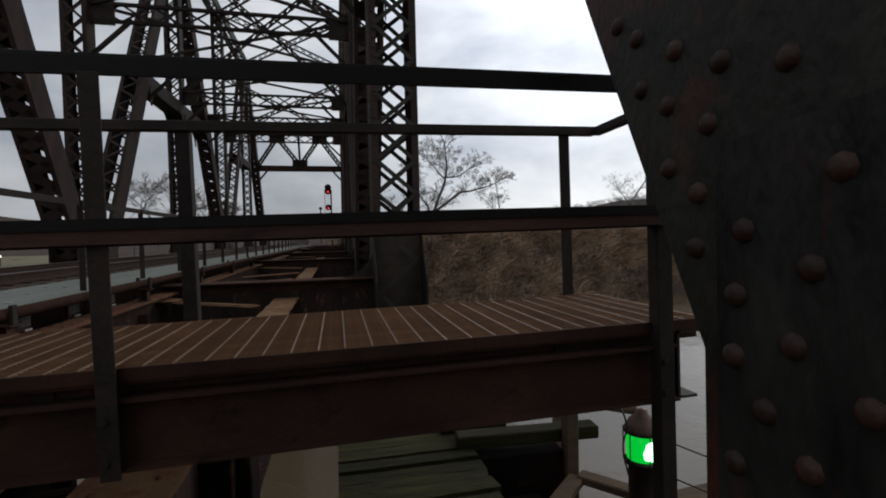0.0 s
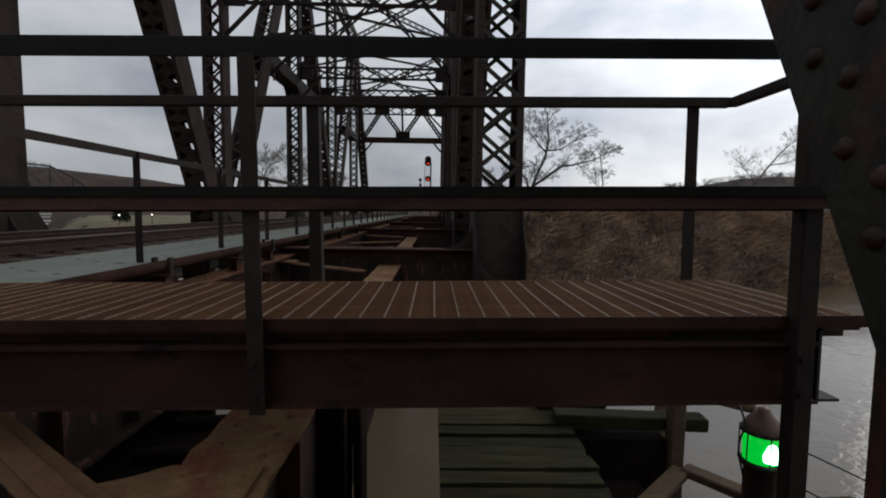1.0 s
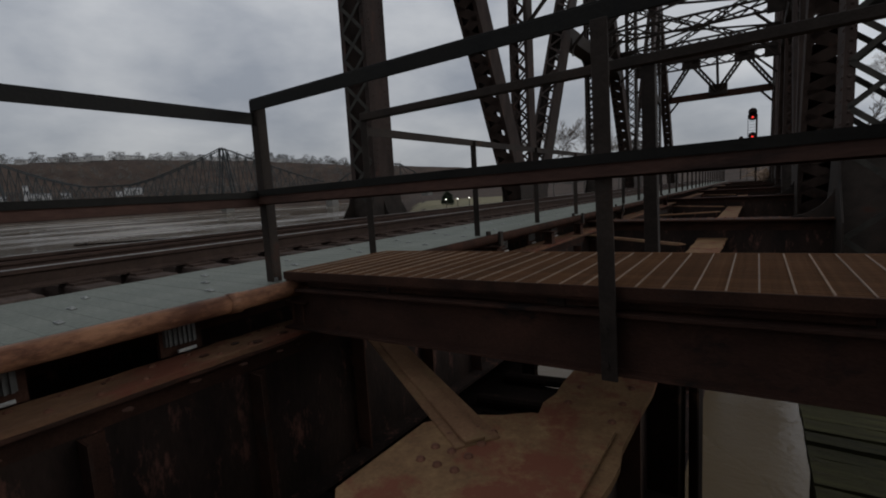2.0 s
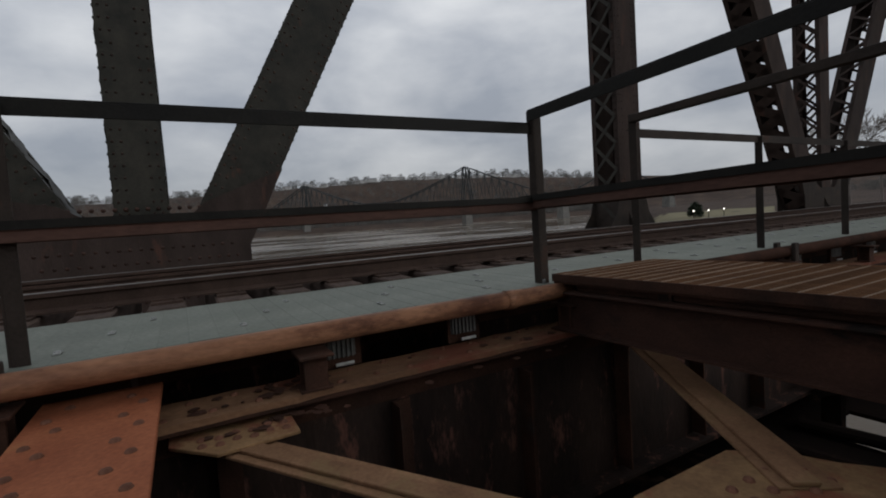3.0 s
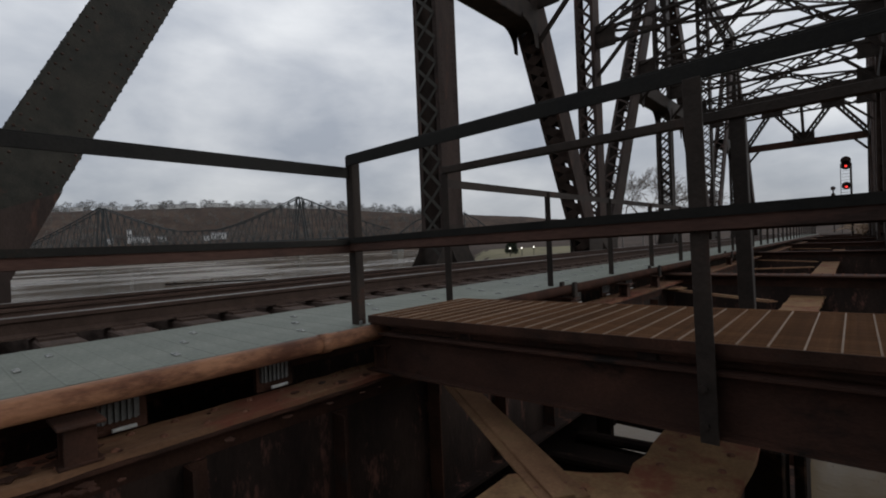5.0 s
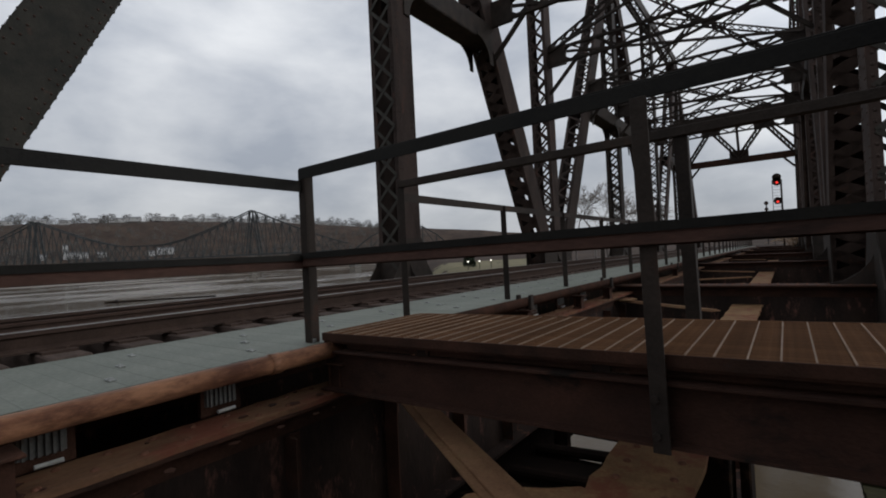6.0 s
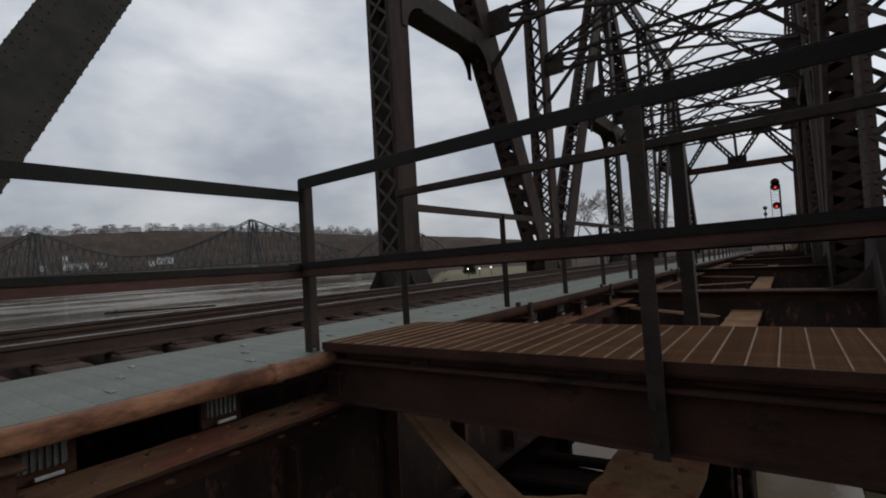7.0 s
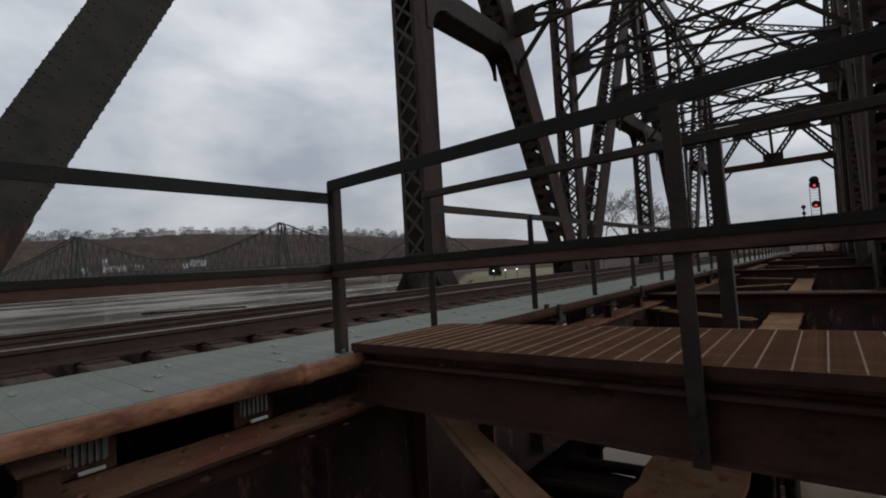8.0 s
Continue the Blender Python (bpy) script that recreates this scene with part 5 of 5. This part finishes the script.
def grow(shapes, p, d, length, r, depth, rnd, droop=0.0):
    q = p + d * length
    lvl = 0 if depth >= 5 else (1 if depth >= 3 else 2)
    mid = p + d * (length * 0.5) + Vector((rnd.uniform(-1, 1), rnd.uniform(-1, 1), rnd.uniform(-0.5, 0.5))) * length * 0.07
    strand(shapes[lvl], p, mid, r, r * 0.85)
    strand(shapes[lvl], mid, q, r * 0.85, r * 0.68)
    if depth == 0:
        return
    for k in range(rnd.choice((2, 3, 3)) if depth > 1 else 4):
        axis = Vector((rnd.uniform(-1, 1), rnd.uniform(-1, 1), rnd.uniform(-0.4, 0.4))).normalized()
        nd = (d + axis * (rnd.uniform(0.5, 1.15) * SPREAD[0]) + Vector((0.08, 0, 0.10 - droop))).normalized()
        start = q if k < 2 else p + d * (length * rnd.uniform(0.5, 0.95))
        grow(shapes, start, nd, length * rnd.uniform(0.6, 0.84), max(MIN_TWIG[0], r * rnd.uniform(0.5, 0.68)), depth - 1, rnd, droop)


def bare_tree(x, y, height, lean, seed, label, depth=6, r=0.28, base=None):
    rnd = random.Random(seed)
    z = terrain(x, y) if base is None else base
    t = thing("bare_tree", label, "tree", "bare trees on the bank")
    shapes = [Shape(), Shape(), Shape()]
    MIN_TWIG[0] = 0.00034 * math.hypot(x, y)
    grow(shapes, Vector((x, y, z - 0.3)), Vector((lean[0], lean[1], 1)).normalized(), height * 0.27, r, depth, rnd)
    for sh, nm, mt in zip(shapes, ("trunk", "limb_work", "crown"), (BARK, BARK, TWIG)):
        if sh.v:
            part(nm, sh, mt, t, kind="stuff" if nm != "trunk" else "")


def limbed_tree(limbs, seed, label, depth, reach):
    """A leafless tree with given main limbs; each limb: start radius and its bends."""
    rnd = random.Random(seed)
    t = thing("bare_tree", label, "tree", "bare trees on the bank")
    first = Shape()
    SPREAD[0] = 0.85
    shapes = [Shape(), Shape(), Shape()]
    for n, (r, bends) in enumerate(limbs):
        pts = [Vector(p) for p in bends]
        MIN_TWIG[0] = 0.00012 * pts[0].length
        dst = first if n == 0 else Shape()
        for i, (p, q) in enumerate(zip(pts, pts[1:])):
            f0, f1 = 1 - 0.75 * i / (len(pts) - 1), 1 - 0.75 * (i + 1) / (len(pts) - 1)
            mid = (p + q) / 2 + Vector((rnd.uniform(-1, 1), rnd.uniform(-1, 1), rnd.uniform(-1, 1))) * (q - p).length * 0.05
            dst.rod(p, mid, r * f0, r * (f0 + f1) / 2, 7)
            dst.rod(mid, q, r * (f0 + f1) / 2, r * f1, 7)
            if n == 0 and i == 0:
                continue
            for k in range(7):
                side = Vector((rnd.uniform(-1, 1), rnd.uniform(-1, 1), rnd.uniform(-0.1, 0.9))).normalized()
                d = ((q - p).normalized() * 0.6 + side).normalized()
                grow(shapes, p.lerp(q, rnd.uniform(0.15, 0.95)), d, reach * rnd.uniform(0.6, 1.0), r * f1 * 0.32 + 0.006, depth, rnd, 0.03)
        if n:
            part("limb", dst, BARK, t, smooth=True)
        for k in range(3):
            d = ((pts[-1] - pts[-2]).normalized() + Vector((rnd.uniform(-0.8, 0.8), rnd.uniform(-0.8, 0.8), rnd.uniform(-0.2, 0.6)))).normalized()
            grow(shapes, pts[-1], d, reach, r * 0.25, depth, rnd, 0.04)
    SPREAD[0] = 1.0
    part("trunk", first, BARK, t, smooth=True)
    for sh, nm, mt in zip(shapes, ("branch_work", "limb_work", "crown"), (BARK, BARK, TWIG)):
        if sh.v:
            part(nm, sh, mt, t, kind="stuff")


limbed_tree([(0.26, [(12.0, 60, -0.9), (12.5, 60, 3.6), (14.0, 60.3, 7.1), (14.4, 60.2, 9.5), (14.2, 60, 11.6)]),
             (0.19, [(12.6, 60, 3.7), (15.9, 59.5, 6.2), (18.7, 59.2, 6.7), (20.8, 59, 7.4)]),
             (0.16, [(12.2, 60, 2.6), (11.9, 60.6, 4.4), (10.8, 61, 6.2), (10.4, 61, 8.4)]),
             (0.12, [(14.2, 60.2, 8.2), (16.4, 60.8, 8.5), (18.0, 61, 9.6)]),
             (0.11, [(14.1, 60.2, 8.0), (12.6, 59.4, 9.4), (11.6, 59, 10.3)])],
            6, "tall spreading leafless tree with fine pale twigs on the bank", 5, 1.02)
limbed_tree([(0.10, [(21.7, 61, -0.9), (21.8, 61, 3.0), (21.7, 61, 5.4), (21.4, 61, 7.2)]), (0.06, [(21.7, 61, 3.4), (20.6, 61, 4.4), (19.8, 61, 5.2)])],
            8, "small leafless tree on the bank top", 4, 0.9)
bare_tree(8.5, 66, 12.0, (-0.1, 0), 12, "leafless tree standing behind the truss post", 6, 0.22)
limbed_tree([(0.17, [(47.6, 72, -0.4), (49.0, 72, 4.9), (51.6, 72, 8.4), (53.4, 72, 10.4), (54.9, 72, 11.6)]),
             (0.11, [(49.2, 72, 5.2), (48.2, 72, 6.6), (47.0, 72, 8.0)]), (0.09, [(51.2, 72, 8.0), (53.6, 72, 8.3), (55.2, 72, 8.8)])],
            21, "leaning leafless tree above the brushy bank", 3, 1.3)
for k, (b, d, h) in enumerate(((18.3, 100, 23), (16.9, 112, 22), (20.4, 118, 21), (11.5, 130, 18), (13.2, 125, 21))):
    x, y = polar(b, d)
    bare_tree(x, y, h, (0, 0), 40 + k, "leafless pale tree beside the track", 6, 0.24)

rnd = random.Random(3)
s = Shape()
for c in range(900):
    cx = rnd.uniform(1, 95)
    cy = 50 + 0.22 * cx + rnd.uniform(-2.5, 19)
    size, lean, tall = rnd.uniform(0.5, 2.4), rnd.uniform(0, 6.28), rnd.uniform(0.5, 1.7)
    for k in range(int(22 + 16 * size)):
        x, y = cx + rnd.gauss(0, 0.5) * size, cy + rnd.gauss(0, 0.5) * size
        z = terrain(x, y)
        if z < WATER_Z - 0.2:
            continue
        h = rnd.uniform(0.4, 1.3) * tall
        a, l = lean + rnd.gauss(0, 1.1), rnd.uniform(0.3, 2.6)
        w = rnd.uniform(0.012, 0.045)
        b1 = (x + math.cos(a) * h * l * 0.3, y + math.sin(a) * h * l * 0.3, z + h * 0.75)
        b2 = (x + math.cos(a + 0.5) * h * l * 0.75, y + math.sin(a + 0.5) * h * l * 0.75, z + h)
        tip = (x + math.cos(a + 0.9) * h * l * 1.1, y + math.sin(a + 0.9) * h * l * 1.1, z + h * rnd.uniform(0.5, 1.0))
        s.add([(x - w, y, z - 0.2), (x + w, y, z - 0.2), (b1[0] + w, b1[1], b1[2]), (b1[0] - w, b1[1], b1[2] + w), (b2[0] + w, b2[1], b2[2] - w), (b2[0] - w, b2[1], b2[2] + w), tip],
              [(0, 1, 2, 3), (3, 2, 4, 5), (5, 4, 6)])
solid("bank_brush", s, BRUSH, "tangled dry brown brush covering the steep river bank", "brush", kind="stuff")

s = Shape()
for k in range(190):
    x = rnd.uniform(1, 90)
    y = 50 + 0.22 * x + rnd.uniform(0, 16)
    z = terrain(x, y)
    p = Vector((x, y, z))
    q = p + Vector((rnd.uniform(-1.8, 1.8), rnd.uniform(-1, 1), rnd.uniform(0.8, 2.6)))
    s.rod(p, q, 0.05, 0.015, 5)
solid("bank_saplings", s, BARK, "thin bare saplings and fallen limbs in the brush", "brush", kind="stuff")

s = Shape()


def far_clump(b, d, w, h, count, fine=0.22):
    x, y = polar(b, d)
    z = terrain(x, y)
    if z < -6:
        return
    for j in range(count):
        ang, rr, e = rnd.uniform(0, 6.28), rnd.uniform(0.2, 1.0), rnd.uniform(0.15, 1.0)
        c = Vector((x + math.cos(ang) * rr * w * (1.1 - 0.5 * e), y + math.sin(ang) * rr * w * (1.1 - 0.5 * e), z + h * e))
        a1, sz = rnd.uniform(0, 6.28), rnd.uniform(0.35, 0.9) * w * fine
        o1 = Vector((math.cos(a1), math.sin(a1), rnd.uniform(-0.4, 0.4))) * sz
        s.add([tuple(c - o1), tuple(c + o1), tuple(c + Vector((o1.x * 0.3, o1.y * 0.3, sz * 2.2)))], [(0, 1, 2)])


for k in range(760):
    b = rnd.uniform(40, 125)
    tall = rnd.uniform(5, 11) if rnd.random() < 0.75 else rnd.uniform(14, 22)
    far_clump(b, rnd.uniform(1250, 1300), tall * 0.6, tall, 170, 0.10)
for k in range(4600):
    b = rnd.uniform(38, 125)
    d = rnd.choice((rnd.uniform(880, 1210), rnd.uniform(880, 1060)))
    far_clump(b, d, rnd.uniform(4, 8), rnd.uniform(7, 15), 34, 0.15)
for k in range(900):
    b = rnd.choice((rnd.uniform(-60, -26), rnd.uniform(-8, 24)))
    far_clump(b, rnd.uniform(480, 1000), rnd.uniform(4, 7), rnd.uniform(5, 9), 110, 0.08)
solid("far_woods", s, WOODS, "leafless grey-brown woods on the hills", "woods", kind="stuff")

# ---------------------------------------------------------------- park on the near bank
s = Shape()
nx, ny = 14, 10
pts = []
for i in range(nx + 1):
    for j in range(ny + 1):
        x, y = polar(26 + 12 * i / nx, 62 + 130 * j / ny)
        pts.append((x, y, terrain(x, y) + 0.12))
s.add(pts, [(i * (ny + 1) + j, (i + 1) * (ny + 1) + j, (i + 1) * (ny + 1) + j + 1, i * (ny + 1) + j + 1) for i in range(nx) for j in range(ny)])
solid("park_lawn", s, GRASS, "faded yellow-green lawn on the near bank", "lawn", kind="structure", smooth=True)
s, pts = Shape(), []
for i in range(25):
    for j in range(9):
        x, y = polar(100 + 24 * i / 24, 848 + 70 * j / 8)
        pts.append((x, y, terrain(x, y) + 0.5))
s.add(pts, [(i * 9 + j, (i + 1) * 9 + j, (i + 1) * 9 + j + 1, i * 9 + j + 1) for i in range(24) for j in range(8)])
solid("far_lawn", s, GRASS, "faded green lawn along the far shore", "lawn", kind="structure", smooth=True)
for b, d in ((33.2, 95), (31.8, 97), (30.4, 100)):
    x, y = polar(b, d)
    z = terrain(x, y)
    t = thing("park_lamp", "lit post lamp in the riverside park", "lamp post", "park lamps")
    part("pole", Shape().rod((x, y, z), (x, y, z + 1.7), 0.06, n=6), STEEL, t)
    part("globe", turned([(0.0, z + 1.62), (0.10, z + 1.68), (0.13, z + 1.78), (0.10, z + 1.88), (0.0, z + 1.92)], 8, (x, y)), LAMPGLOW, t, "glowing white globe")
x, y = polar(33.0, 110)
z = terrain(x, y)
s = Shape()
for k in range(1500):
    a, e, r = rnd.uniform(0, 6.28), rnd.uniform(0, 1.5), rnd.uniform(0.9, 1.5)
    c = Vector((x + r * math.cos(a) * math.cos(e), y + r * math.sin(a) * math.cos(e), z + 0.5 + 1.7 * r * math.sin(e)))
    o = Vector((rnd.uniform(-1, 1), rnd.uniform(-1, 1), rnd.uniform(-1, 1))) * 0.4
    s.add([tuple(c), tuple(c + o), tuple(c + Vector((o.y, -o.x, o.z)))], [(0, 1, 2)])
bush = thing("shrub", "rounded dark evergreen shrub in the park", "shrub")
part("foliage", s, material("dark_evergreen_leaf", (0.02, 0.03, 0.02), (0.05, 0.06, 0.035), 2.0, 0.8, bump=0), bush, kind="stuff")
part("stem", Shape().rod((x, y, z - 0.3), (x, y, z + 1.2), 0.12, 0.06, 6), BARK, bush)

# drifting log raft on the river
log = thing("drift_timber", "long dark timber float drifting on the river", "timber float")
part("float_beam", Shape().bar((-160.7, 53.0, WATER_Z + 0.5), (-141, 75.3, WATER_Z + 0.5), 0.9, 0.5), PLAINBLACK, log)
part("cross_spar", Shape().bar((-163, 56.5, WATER_Z + 0.7), (-155.5, 54.5, WATER_Z + 0.7), 0.5, 0.5), PLAINBLACK, log)
